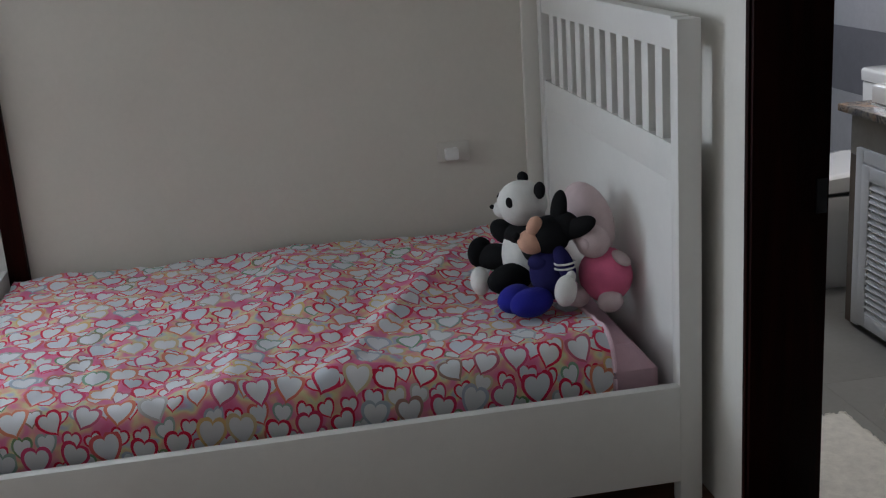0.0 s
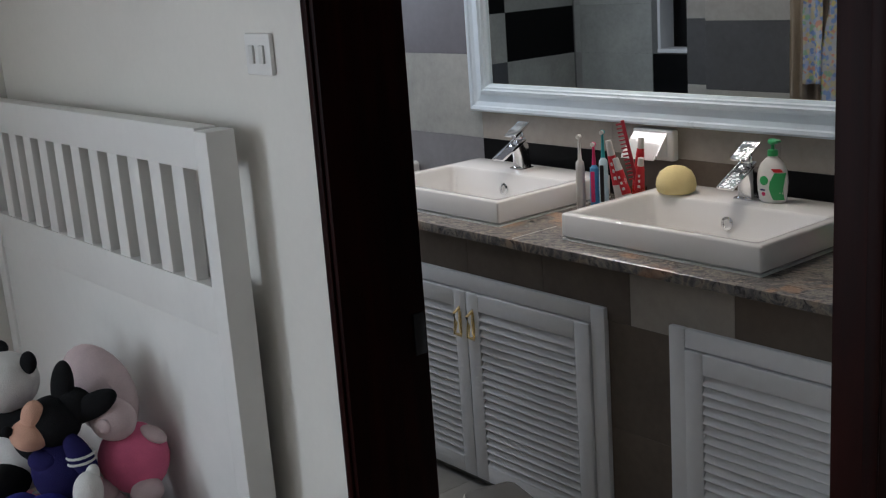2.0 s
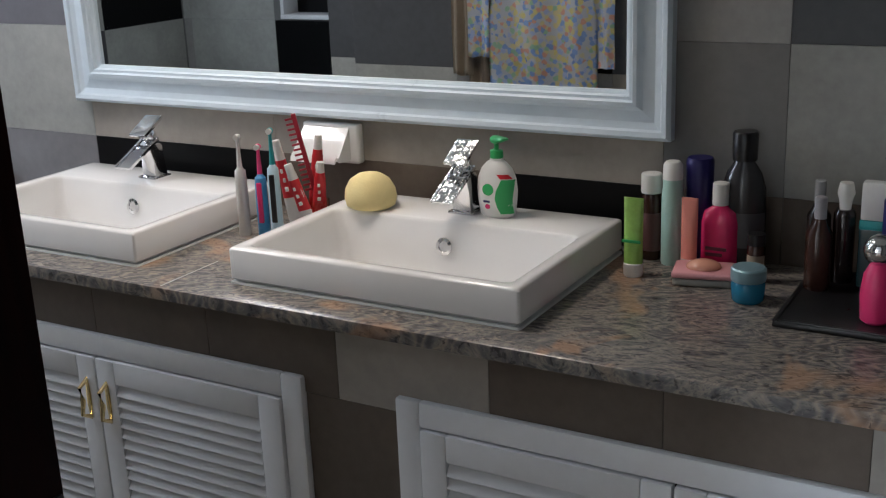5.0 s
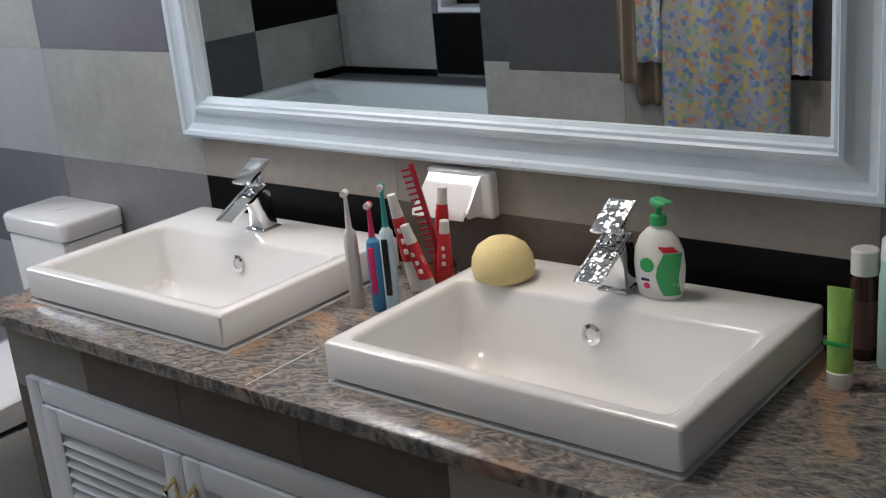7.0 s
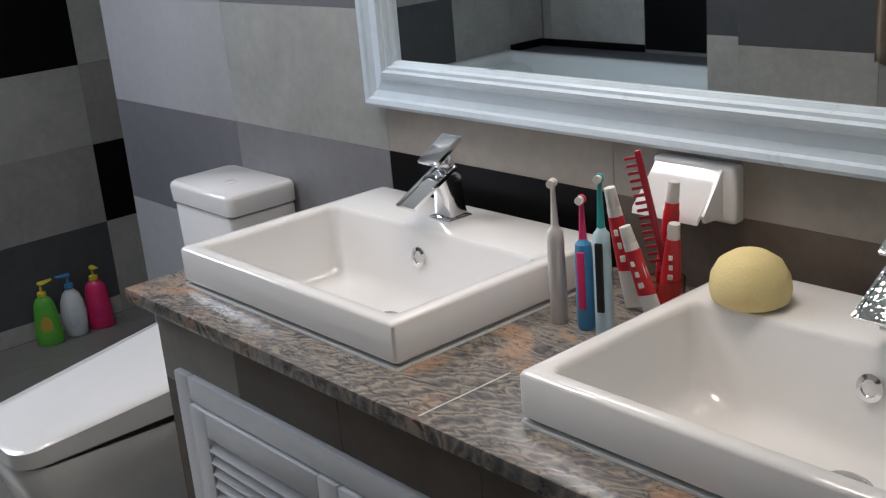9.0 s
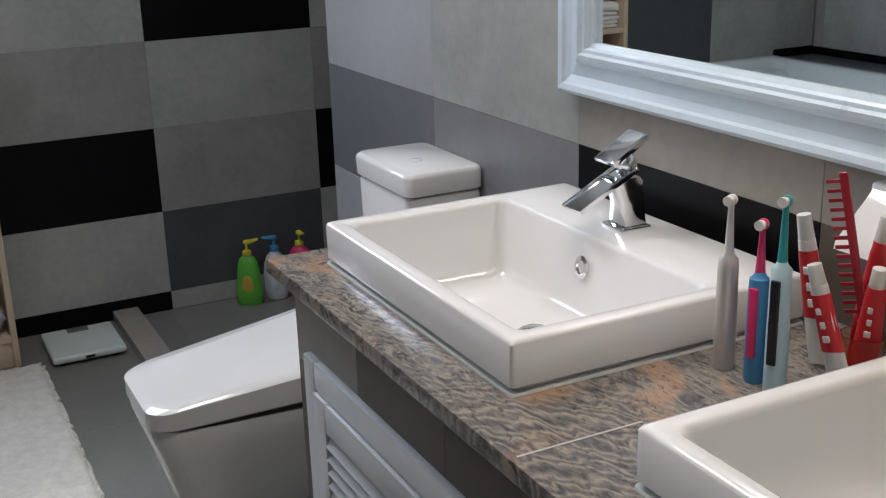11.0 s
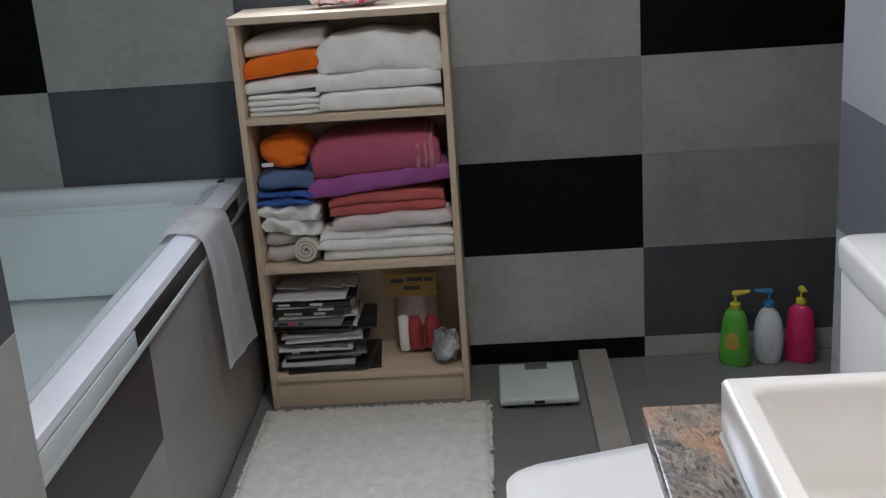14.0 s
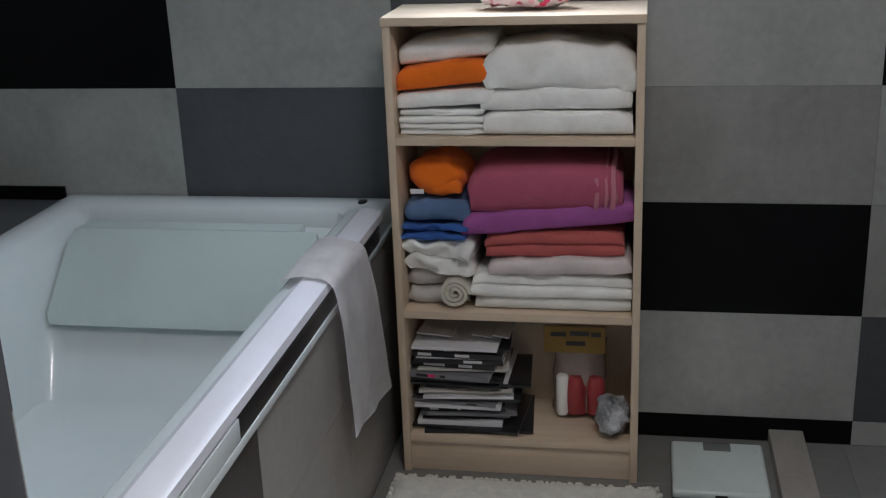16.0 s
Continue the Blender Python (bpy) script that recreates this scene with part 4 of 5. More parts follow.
part("base", box((-.145, -.145, 0), (.145, .145, .012), .004), BLACK_PLASTIC, tray)
for a, b in (((-.145, -.145, .010), (-.137, .145, .015)), ((.137, -.145, .010), (.145, .145, .015)), ((-.137, -.145, .010), (.137, -.137, .015)), ((-.137, .137, .010), (.137, .145, .022))):
    part("lip", box(a, b, .003), BLACK_PLASTIC, tray)
DARK_GLASS = solid("dark_glass", (.018, .012, .011), .1)
TZ = CT + .012
bottle(4.105, -.400, [(.020, 0), (.022, .004), (.022, .125), (.012, .142), (.011, .148)], DARK_GLASS, "slim dark perfume bottle with clear cap", [(.010, .146), (.010, .190), (.008, .192)], solid("smoke_cap", (.32, .32, .32), .2), group="perfume bottles", z=TZ)
bottle(4.118, -.452, [(.022, 0), (.024, .004), (.024, .105), (.012, .128), (.011, .134)], AMBER, "amber perfume bottle with a grey cap", [(.011, .132), (.011, .172), (.009, .174)], solid("grey_cap", (.34, .33, .35)), group="perfume bottles", z=TZ)
bottle(4.150, -.395, cyl(.020, .140), DARK_GLASS, "dark spray bottle with white nozzle", [(.010, .139), (.012, .158), (.016, .170), (.012, .190)], WHITE_P, group="perfume bottles", z=TZ)
bx = thing("lotion_carton", (4.208, -.405, TZ), "white and teal lotion bottle with square cap", "bottle")
part("body", box((-.028, -.016, 0), (.028, .016, .115), .006, 3), solid("dark_teal", (.02, .05, .06), .2), bx)
part("band", box((-.0285, -.0165, .110), (.0285, .0165, .128), .004), TEAL_P, bx)
part("cap", box((-.027, -.015, .128), (.027, .015, .198), .004), WHITE_P, bx)
bp = thing("blue_pump_bottle", (4.252, -.440, TZ), "dark blue pump bottle on the black tray", "bottle")
part("body", lathe([(.026, 0), (.029, .005), (.029, .175), (.014, .202), (.012, .208)], 22), NAVY_P, bp)
pump_head(bp, .208, NAVY_P, .032, -60)
pk = thing("round_cap_bottle", (4.245, -.590, TZ), "pink bottle with a silver ball cap", "bottle")
part("body", lathe([(.018, 0), (.025, .006), (.028, .050), (.024, .085), (.014, .105)], 20), PINK_P, pk)
part("ball_cap", ball((0, 0, .128), .027), CHROME, pk, "shiny silver ball cap")

# ---------------------------------------------------------------- toilet
toilet = thing("toilet", (1.658, -.305, FL), "white one-piece ceramic toilet with lid closed", "toilet")


def egg(cx, w, y0, y1, z, front=.07, back=.04, n=6):
    """A plan outline narrowing to a blunt front at y0."""
    out = []
    for x, y, r, a0 in ((w, y1, back, 0), (-w, y1, back, 90), (-w * .78, y0, front, 180), (w * .78, y0, front, 270)):
        sx, sy = (1 if a0 in (0, 270) else -1), (1 if a0 in (0, 90) else -1)
        for k in range(n + 1):
            a = radians(a0 + 90 * k / n)
            out.append((cx + x - sx * r + r * math.cos(a), y - sy * r + r * math.sin(a), z))
    return out


part("bowl", loft([egg(0, .150, -.70, -.02, .0), egg(0, .155, -.71, -.02, .03), egg(0, .162, -.745, -.02, .20), egg(0, .178, -.782, -.02, .33), egg(0, .187, -.796, -.02, .385), egg(0, .183, -.792, -.02, .397)]), CERAMIC, toilet)


def lid_ring(w, y0, y1, z0, z1, front=.06):
    r = egg(0, w, y0, y1, 0, front, .03)
    return [(x, y, z0 + (z1 - z0) * (y - y0) / (y1 - y0)) for x, y, z in r]


# seat in near-black: the shaded gap below the lid is put into its colour
part("seat", loft([lid_ring(.178, -.782, -.25, .392, .41), lid_ring(.178, -.782, -.25, .405, .432)]), DARK_GAP, toilet, "seat rim coloured dark as shade below the lid")
part("lid", loft([lid_ring(.184, -.79, -.235, .400, .425), lid_ring(.190, -.80, -.235, .405, .430), lid_ring(.190, -.80, -.235, .440, .500), lid_ring(.183, -.785, -.24, .447, .508), lid_ring(.15, -.74, -.26, .452, .512)]), CERAMIC, toilet)
part("tank", loft([ring_rect(-0.171, .090, -.180, -.002, .33, .022), ring_rect(-0.175, .094, -.184, -.002, .5, .022), ring_rect(-0.181, .100, -.190, -.002, .792, .022), ring_rect(-0.178, .097, -.187, -.004, .797, .022)]), CERAMIC, toilet)
part("tank_lid", loft([ring_rect(-0.182, .101, -.190, -.003, .800, .022), ring_rect(-0.186, .105, -.194, -.001, .803, .022), ring_rect(-0.188, .107, -.196, -.001, .842, .022), ring_rect(-0.185, .104, -.193, -.004, .850, .022), ring_rect(-0.179, .098, -.186, -.010, .854, .02)]), CERAMIC, toilet)
part("flush_button", lathe([(.015, .8535), (.015, .8555), (.013, .8562), (.001, .8562)], 22), CERAMIC, toilet).location = (-.018, -.11, 0)


# ---------------------------------------------------------------- bathtub
TX1, TY0, TY1, RZ = 1.828, -2.79, -1.862, .655
tub = thing("bathtub", (0, 0, 0), "large white acrylic bathtub set in tiled surround", "bathtub")


def trect(x0, x1, y0, y1, z, r, slope=0.0):
    return [(x, y, z + slope * (x - x0)) for x, y, _ in ring_rect(x0, x1, y0, y1, 0, r, 6)]


part("shell", loft([trect(.004, TX1, TY0, TY1 + .002, RZ - .062, .01), trect(.004, TX1, TY0, TY1 + .002, RZ - .012, .012), trect(.008, TX1 - .004, TY0 + .004, TY1 - .002, RZ - .003, .012), trect(.016, TX1 - .012, TY0 + .012, TY1 - .010, RZ, .012),
                    trect(.10, TX1 - .07, TY0 + .07, TY1 - .085, RZ, .03), trect(.115, TX1 - .085, TY0 + .085, TY1 - .10, RZ - .012, .03), trect(.125, TX1 - .09, TY0 + .09, TY1 - .105, RZ - .05, .03),
                    trect(.19, TX1 - .10, TY0 + .095, TY1 - .11, RZ - .062, .03), trect(.23, TX1 - .11, TY0 + .10, TY1 - .115, RZ - .085, .04), trect(.40, TX1 - .14, TY0 + .11, TY1 - .125, .42, .05), trect(.50, TX1 - .18, TY0 + .13, TY1 - .14, .27, .07), trect(.60, TX1 - .25, TY0 + .18, TY1 - .19, .235, .10)], False), TUB_WHITE, tub)
bk = loft([[(.205, -2.665, .600), (.205, -2.01, .600), (.225, -2.01, .625), (.225, -2.665, .625)], [(.235, -2.675, .572), (.235, -2.00, .572), (.262, -2.00, .592), (.262, -2.675, .592)],
           [(.38, -2.675, .438), (.38, -2.00, .438), (.408, -2.00, .456), (.408, -2.675, .456)], [(.395, -2.665, .420), (.395, -2.01, .420), (.420, -2.01, .432), (.420, -2.665, .432)]])
part("backrest_pad", bk, TUB_MAT, tub, "pale grey-green backrest panel")
part("headrest_strip", box((.155, -2.66, RZ - .052), (.215, -2.06, RZ - .030), .006), TUB_MAT, tub)
rail = loft([[(x, y, z) for y, z in ((TY1 - .064, RZ - .006), (TY1 - .062, RZ + .006), (TY1 - .046, RZ + .016), (TY1 - .02, RZ + .016), (TY1 + .008, RZ + .006), (TY1 + .010, RZ - .012), (TY1 + .002, RZ - .016))] for x in (.16, TX1 - .02)])
part("rim_rail", rail, surface("rail_enamel", (.66, .66, .70), .22, vary=.04, relief=0), tub, "glossy white rim rail", smooth=30)
part("recess_strip", box((.20, TY1 + .002, RZ - .060), (1.25, TY1 + .009, RZ - .018), .001), BLACK_PLASTIC, tub, "black recessed strip")
part("edge_trim", box((.0, TY1 + .001, RZ - .078), (TX1, TY1 + .011, RZ - .060), .003), TUB_WHITE, tub)
part("edge_trim", box((1.25, TY1 + .001, RZ - .060), (TX1, TY1 + .0105, RZ - .018), .002), TUB_WHITE, tub)
part("waste_button", lathe([(.02, RZ + .0005), (.02, RZ + .003), (.017, RZ + .004)], 18, .6), BLACK_PLASTIC, tub).location = (.055, -1.93, 0)
apron = tagged(part("tub_surround", box((0, TY1 - .06, -.1), (TX1, TY1 - .006, RZ - .075)), GROUT), "tiled front panel below the bathtub rim", "tub surround", kind="structure")
ledge = tagged(part("tub_ledge", box((0, -3.04, -.1), (1.83, TY0 - .001, RZ - .02)), TILE_DARK), "dark tiled ledge behind the bathtub", "ledge", kind="structure")


def draped(x_top, x_low, y_in, y_out, z_top, z_in, z_low, n=50, m=26):
    """A hand towel over the tub's rim, hanging on its front with soft folds."""
    own = bmesh.new()
    path = []
    for k in range(n + 1):
        f = k / n
        if f < .15:
            g = f / .15
            path.append((y_in - .02 * (1 - g), z_in + (z_top - z_in) * math.sin(g * math.pi / 2)))
        elif f < .36:
            g = (f - .15) / .21
            path.append((y_in + (y_out - .04 - y_in) * g, z_top + .004 * math.sin(math.pi * g)))
        elif f < .52:
            a = (f - .36) / .16 * math.pi / 2
            path.append((y_out - .04 + .04 * math.sin(a), z_top - .04 * (1 - math.cos(a))))
        else:
            g = (f - .52) / .48
            path.append((y_out + .010 * math.sin(math.pi * min(1, g * 3) / 2), z_top - .04 + (z_low - z_top + .04) * g))
    grid = []
    for k, (y, z) in enumerate(path):
        f = k / n
        g = max(0, (f - .35) / .65)
        row = []
        for i in range(m + 1):
            u = i / m
            xa, xb = x_top[0] + (x_low[0] - x_top[0]) * g, x_top[1] + (x_low[1] - x_top[1]) * g
            x = xa + (xb - xa) * u
            fold = .008 * g * math.sin(u * 7 + g) + .004 * noise.noise(Vector((u * 4, f * 6, 1)))
            row.append(own.verts.new((x, y + abs(fold) + .004 * g, z + .05 * g * (u - .5) + .004 * noise.noise(Vector((u * 3, f * 4, 7))))))
        grid.append(row)
    for j in range(n):
        for i in range(m):
            own.faces.new((grid[j][i], grid[j][i + 1], grid[j + 1][i + 1], grid[j + 1][i]))
    bmesh.ops.solidify(own, geom=own.faces[:], thickness=.006)
    return own


TOWEL_WHITE, TOWEL_CREAM, TOWEL_GREY = cloth("white_terry", (.93, .91, .86)), cloth("cream_terry", (.70, .66, .56)), cloth("grey_linen", (.58, .55, .52))
single("hand_towel", draped((.42, .69), (.29, .66), TY1 - .078, TY1 + .020, RZ + .020, RZ + .008, .262), cloth("greyish_towel", (.80, .77, .76)), (0, 0, 0), "greyish white hand towel draped over the tub rim", "towel", smooth=70)

# ---------------------------------------------------------------- bookcase and its contents
BY0, BY1, BH, BD = -1.806, -1.202, 1.162, .262
case = thing("bookcase", (.006, (BY0 + BY1) / 2, FL), "narrow birch bookcase filled with towels and magazines", "bookcase")
w2 = (BY1 - BY0) / 2
h = BH - FL
SH = [.085, .422 - FL - .010, .868 - FL - .010]
for s in (-1, 1):
    part("side_panel", box((0, s * w2 - (.019 if s > 0 else 0), 0), (BD - .006, s * w2 + (.019 if s < 0 else 0), h - .02), .0015), BIRCH, case)
part("top_panel", box((0, -w2 - .002, h - .02), (BD, w2 + .002, h), .0015), BIRCH_FLAT, case)
part("back_panel", box((.001, -w2 + .019, .06), (.006, w2 - .019, h - .02)), BIRCH, case)
for z in SH:
    part("shelf", box((.006, -w2 + .019, z), (BD - .010, w2 - .019, z + .020), .0015), BIRCH_FLAT, case)
part("kick_board", box((BD - .035, -w2 + .019, 0), (BD - .020, w2 - .019, .085), .001), BIRCH_FLAT, case)
LO, MID, UP = FL + SH[0] + .020, FL + SH[1] + .020, FL + SH[2] + .020
IY0 = BY0 + .021
IW = (BY1 - BY0) - .042


def folded(w, d, h, lobes, seed, bulge=.25, tilt=0.0, uneven=.006):
    """A folded towel with its rounded fold edges to the front (+x); w along y, d along x, uneven and creased."""
    random.seed(seed)
    lh = h / lobes
    outs = [random.uniform(-.012, .003) for _ in range(lobes)]
    front = []
    for k in range(lobes):
        for i in range(7):
            a = math.radians(-90 + 30 * i)
            front.append((d + outs[k] + lh * .42 * (max(0, math.cos(a)) ** .6 - 1), lh * (k + .5 + .49 * math.copysign(abs(math.sin(a)) ** .8, a))))
    outline = front + [(d * .7, h), (d * .4, h), (.006, h), (0, h * .6), (0, h * .3), (.006, 0), (d * .4, 0), (d * .7, 0)]
    n = 26
    rings = []
    for j in range(n + 1):
        v = j / n
        edge = min(1, 9 * min(v, 1 - v))
        plump = (1 + bulge * .22 * math.sin(math.pi * v)) * (.80 + .20 * edge ** .5)
        y = -w / 2 + w * v
        ring = []
        for x, z in outline:
            up = z / h
            p = Vector((x * 13 + seed, y * 13, z * 22))
            q = Vector((x * 40 + seed, y * 38, z * 55))
            lift = uneven * (.9 * noise.noise(Vector((y * 9 + seed, 3.3, x * 5))) + .45 * noise.noise(Vector((y * 27 + seed, 1.3, x * 14))))
            ring.append((x + uneven * (noise.noise(p) + .5 * noise.noise(q)) - .006 * (1 - edge), y + uneven * noise.noise(p + Vector((5, 0, 0))) * (1.4 if j in (0, n) else .6), z * plump + lift * (.25 + .75 * up) + tilt * v))
        rings.append(ring)
    return loft(rings)


def towel(u0, u1, z, h, layers, mat, label, seed, tilt=0.0, d=.225, x=.015, z0=UP, **more):
    y0, y1 = IY0 + IW * u0, IY0 + IW * u1
    at = (x, (y0 + y1) / 2, z0 + z)
    if layers == 1:
        single("folded_towel", folded(y1 - y0, d, h, 2 if seed in (22, 24) else 1, seed, tilt=tilt, **more), mat, at, label, "towel", "towels in the bookcase", smooth=75)
        return
    t = thing("folded_towel", at, label, "towel", "towels in the bookcase")
    for k in range(layers):
        part("fold", folded(y1 - y0, d, h / layers, 1, seed + .37 * k, tilt=tilt, **more), mat, t, smooth=75).location.z = h / layers * k


mag_mats_white = solid("label_white", (.74, .73, .72), .6)
ORANGE, MAUVE, VIOLET, SALMON = cloth("orange_terry", (.92, .19, .015)), cloth("mauve_terry", (.46, .11, .18)), cloth("violet_terry", (.38, .11, .34)), cloth("salmon_terry", (.52, .13, .12))
BLUE_C, SLATE = cloth("blue_cotton", (.05, .13, .40)), cloth("slate_cotton", (.12, .19, .33))
towel(.005, .37, .001, .062, 4, TOWEL_WHITE, "thin white towel folded in four layers", 11, uneven=.008)
towel(.0, .42, .062, .038, 1, TOWEL_WHITE, "white folded towel on a stack", 12, tilt=.014)
towel(.0, .40, .102, .056, 1, ORANGE, "orange folded towel in the upper shelf", 13, tilt=.022, bulge=.5)
towel(.015, .42, .160, .054, 1, TOWEL_WHITE, "white folded towel on top of stack", 14, tilt=.024, d=.20)
towel(.37, .985, .001, .054, 1, TOWEL_WHITE, "wide white bath towel folded flat", 15)
towel(.36, .985, .055, .052, 1, TOWEL_WHITE, "wide white bath towel folded over", 16, tilt=.006)
towel(.37, 1.0, .106, .100, 1, TOWEL_WHITE, "thick soft white bath towel with drooping corner", 17, bulge=1.0, tilt=-.010, uneven=.020)
towel(.31, 1.0, .001, .036, 1, TOWEL_WHITE, "white towel at the bottom of stack", 21, z0=MID)
towel(.30, 1.0, .037, .054, 1, TOWEL_WHITE, "thick white towel in the middle shelf", 22, z0=MID)
towel(.38, .99, .090, .042, 1, cloth("pinkish_white", (.72, .64, .62)), "pinkish white towel under a salmon one", 23, z0=MID, tilt=.012, uneven=.010)
towel(.36, .96, .134, .062, 1, SALMON, "salmon folded towel in middle shelf", 24, z0=MID, tilt=.010, d=.21)
towel(.27, 1.0, .190, .058, 1, VIOLET, "violet folded towel sagging over the stack", 25, z0=MID, tilt=.040, uneven=.010)
towel(.30, .95, .246, .115, 1, MAUVE, "large mauve towel folded thick", 26, z0=MID, tilt=.012, bulge=.3)
for u, wd in ((.845, .012), (.885, .008), (.915, .014)):
    single("woven_band", folded(wd, .2275, .121, 1, 26, bulge=0, uneven=.006), cloth("pale_mauve", (.56, .22, .28)), (.015, IY0 + IW * u, MID + .250), "pale woven stripe across the mauve towel", "towel trim", "woven stripes", smooth=75)
towel(.0, .29, .185, .042, 2, BLUE_C, "crumpled bright blue cloth between towels", 27, z0=MID, uneven=.026)
towel(.01, .29, .226, .055, 1, SLATE, "slate blue folded cloth under orange roll", 28, z0=MID, uneven=.012)
towel(.0, .27, .001, .095, 2, TOWEL_GREY, "crumpled white cloths in middle shelf", 29, z0=MID, uneven=.014, d=.19)
towel(.03, .31, .095, .090, 2, TOWEL_WHITE, "crumpled white towel above the roll", 30, z0=MID, uneven=.028, tilt=-.012)


def roll(r, length, turns, thick):
    """A rolled cloth lying along x, its spiral end at +x."""
    own = bmesh.new()
    n = int(turns * 26)
    outer, inner = [], []
    for k in range(n + 1):
        a = 2 * math.pi * turns * k / n
        rad = r - (r - .008) * (k / n)
        outer.append((rad * math.cos(a), rad * math.sin(a)))
        rad -= thick
        inner.append((max(.002, rad) * math.cos(a), max(.002, rad) * math.sin(a)))
    for k in range(n):
        q = [outer[k], outer[k + 1], inner[k + 1], inner[k]]
        f = [own.verts.new((length + .004 * math.sin(k * .5), y, z)) for y, z in q]
        b = [own.verts.new((0, y, z)) for y, z in q]
        own.faces.new(f)
        for i in (0, 2):
            own.faces.new((f[i], f[i + 1], b[i + 1], b[i]))
    bmesh.ops.remove_doubles(own, verts=own.verts, dist=1e-4)
    return own


single("rolled_towel", roll(.042, .20, 3.0, .009), TOWEL_CREAM, (.04, IY0 + IW * .225, MID + .043), "cream towel rolled up, spiral end showing", "towel", "towels in the bookcase", smooth=70)
bundle = thing("rolled_towel", (.02, IY0 + IW * .150, MID + .277), "bright orange towel bundled on blue cloth", "towel", "towels in the bookcase")
own = ball((.105, 0, .052), (.105, .080, .054), seg=28)
for v in own.verts:
    v.co.x = .105 + math.copysign(abs((v.co.x - .105) / .105) ** .6, v.co.x - .105) * .105
part("body", ripple(ripple(own, .012, 15, 3), .005, 44, 5), ORANGE, bundle, smooth=75)
part("inner_fold", folded(.080, .216, .030, 1, 43, bulge=.5, uneven=.006), ORANGE, bundle, smooth=75).location = (0, .022, .018)
part("care_label", ripple(box((.205, -.062, .022), (.209, -.028, .034), .001), .002, 30, 2), mag_mats_white, bundle, "small white care label")

mag_mats = [solid("paper_white", (.70, .69, .70), .6), solid("paper_grey", (.20, .20, .21), .6), solid("cover_black", (.018, .018, .02), .3), solid("paper_cream", (.55, .52, .47), .6)]


def magazine(z, y0, y1, th, mat, x1, turn, label):
    t = thing("magazine", (.02, (y0 + y1) / 2, z), label, "magazine", "stack of magazines", turn=turn)
    w = (y1 - y0) / 2
    part("pages", box((0, -w, .0004), (x1 - .002, w - .001, th - .0004), .0006), mag_mats[0], t)
    part("cover", box((0, -w - .001, th - .0006), (x1, w, th), .0002), mag_mats[mat], t)
    part("spine", box((x1 - .002, -w - .001, 0), (x1, w, th), .0003), mag_mats[mat], t)
    if mat in (1, 2) and th > .006:
        for k in range(random.choice((1, 2, 2, 3))):
            a = random.uniform(-w + .01, w - .07)
            part("printed_mark", box((x1, a, th * .25), (x1 + .0004, a + random.uniform(.008, .06), th * .8)), mag_mats[0] if mat == 2 else random.choice((mag_mats[2], mag_mats[2], PINK_P)), t)


random.seed(5)
z = LO
k = 0
while z < LO + .235:
    th = random.choice((.004, .006, .009, .014))
    bold = k in (0, 1, 9, 10, 15)
    mat = 2 if bold else random.choice((0, 1, 2, 2, 3, 2, 0))
    if k > 1 and bold:
        th = .006
    j = random.uniform(-.018, .014)
    wide = .05 if k < 2 else (.04 if bold else 0)
    magazine(z, IY0 + .012 + max(0, j), IY0 + .245 + j + wide, th, mat, .205 + random.uniform(-.02, .018) + (.002 if k < 2 else 0), random.uniform(-6, 5), ("black" if mat == 2 else "pale") + " magazine lying flat in a stack")
    z += th + .0003
    k += 1
for y, wd in ((IY0 + .06, .09), (IY0 + .185, .05), (IY0 + .235, .04)):
    q = loft([[(.06, -wd / 2, 0), (.06, wd / 2, 0), (.06, wd / 2, .003), (.06, -wd / 2, .003)], [(.13, -wd / 2, .010), (.13, wd / 2, .004), (.13, wd / 2, .007), (.13, -wd / 2, .013)], [(.205, -wd / 2, .022), (.20, wd / 2, .012), (.20, wd / 2, .015), (.205, -wd / 2, .025)]])
    single("loose_page", q, mag_mats[0], (.0, y, z), "loose curled pages on the magazine stack", "paper", "loose pages")

pack = thing("plastic_pack", (.075, IY0 + IW * .755, LO), "clear plastic pack with yellow header and red rolls", "package")
part("bag", ripple(moved(lathe([(.050, 0), (.064, .008), (.068, .04), (.064, .075), (.070, .11), (.066, .15), (.070, .185), (.076, .215)], 36, .6), pose(0, 0, 0, 0, 0, 90)), .012, 34, 2), solid("cloudy_plastic", (.34, .27, .24), .2), pack)
for s in (-1, 1):
    part("red_roll", ripple(lathe([(.020, .012), (.025, .018), (.024, .05), (.025, .08), (.022, .105), (.014, .12)], 18), .007, 40, s), solid("red_wrap", (.36, .05, .055), .4), pack).location = (.040, .022 + s * .026, 0)
part("white_roll", lathe([(.014, .012), (.016, .018), (.016, .120), (.012, .125)], 16), TOWEL_WHITE, pack).location = (.046, -.040, 0)
part("header_card", ripple(box((.044, -.088, .188), (.048, .072, .262), .002), .002, 20, 3), solid("yellow_card", (.30, .18, .03), .5), pack, "yellow printed header card")
for a, b, zz in ((-.07, -.03, .235), (-.02, .03, .238), (.035, .06, .236), (-.03, .02, .210)):
    part("printed_mark", box((.0485, a, zz), (.0497, b, zz + .012)), solid("black_print", (.02, .02, .02)), pack)
ws = bmesh.new()
bmesh.ops.create_icosphere(ws, subdivisions=4, radius=1)
moved(ws, Matrix.Diagonal((.055, .040, .045, 1)))
ripple(ws, .020, 24, 4)
ripple(ws, .010, 62, 9)
low = min(v.co.z for v in ws.verts)
single("plastic_bag", ws, surface("bag_grey", (.34, .35, .36), .3, vary=.85, scale=22, fine=120), (.19, IY0 + IW * .925, LO - low), "small crumpled grey and white plastic bag", "bag")
bg = bmesh.new()
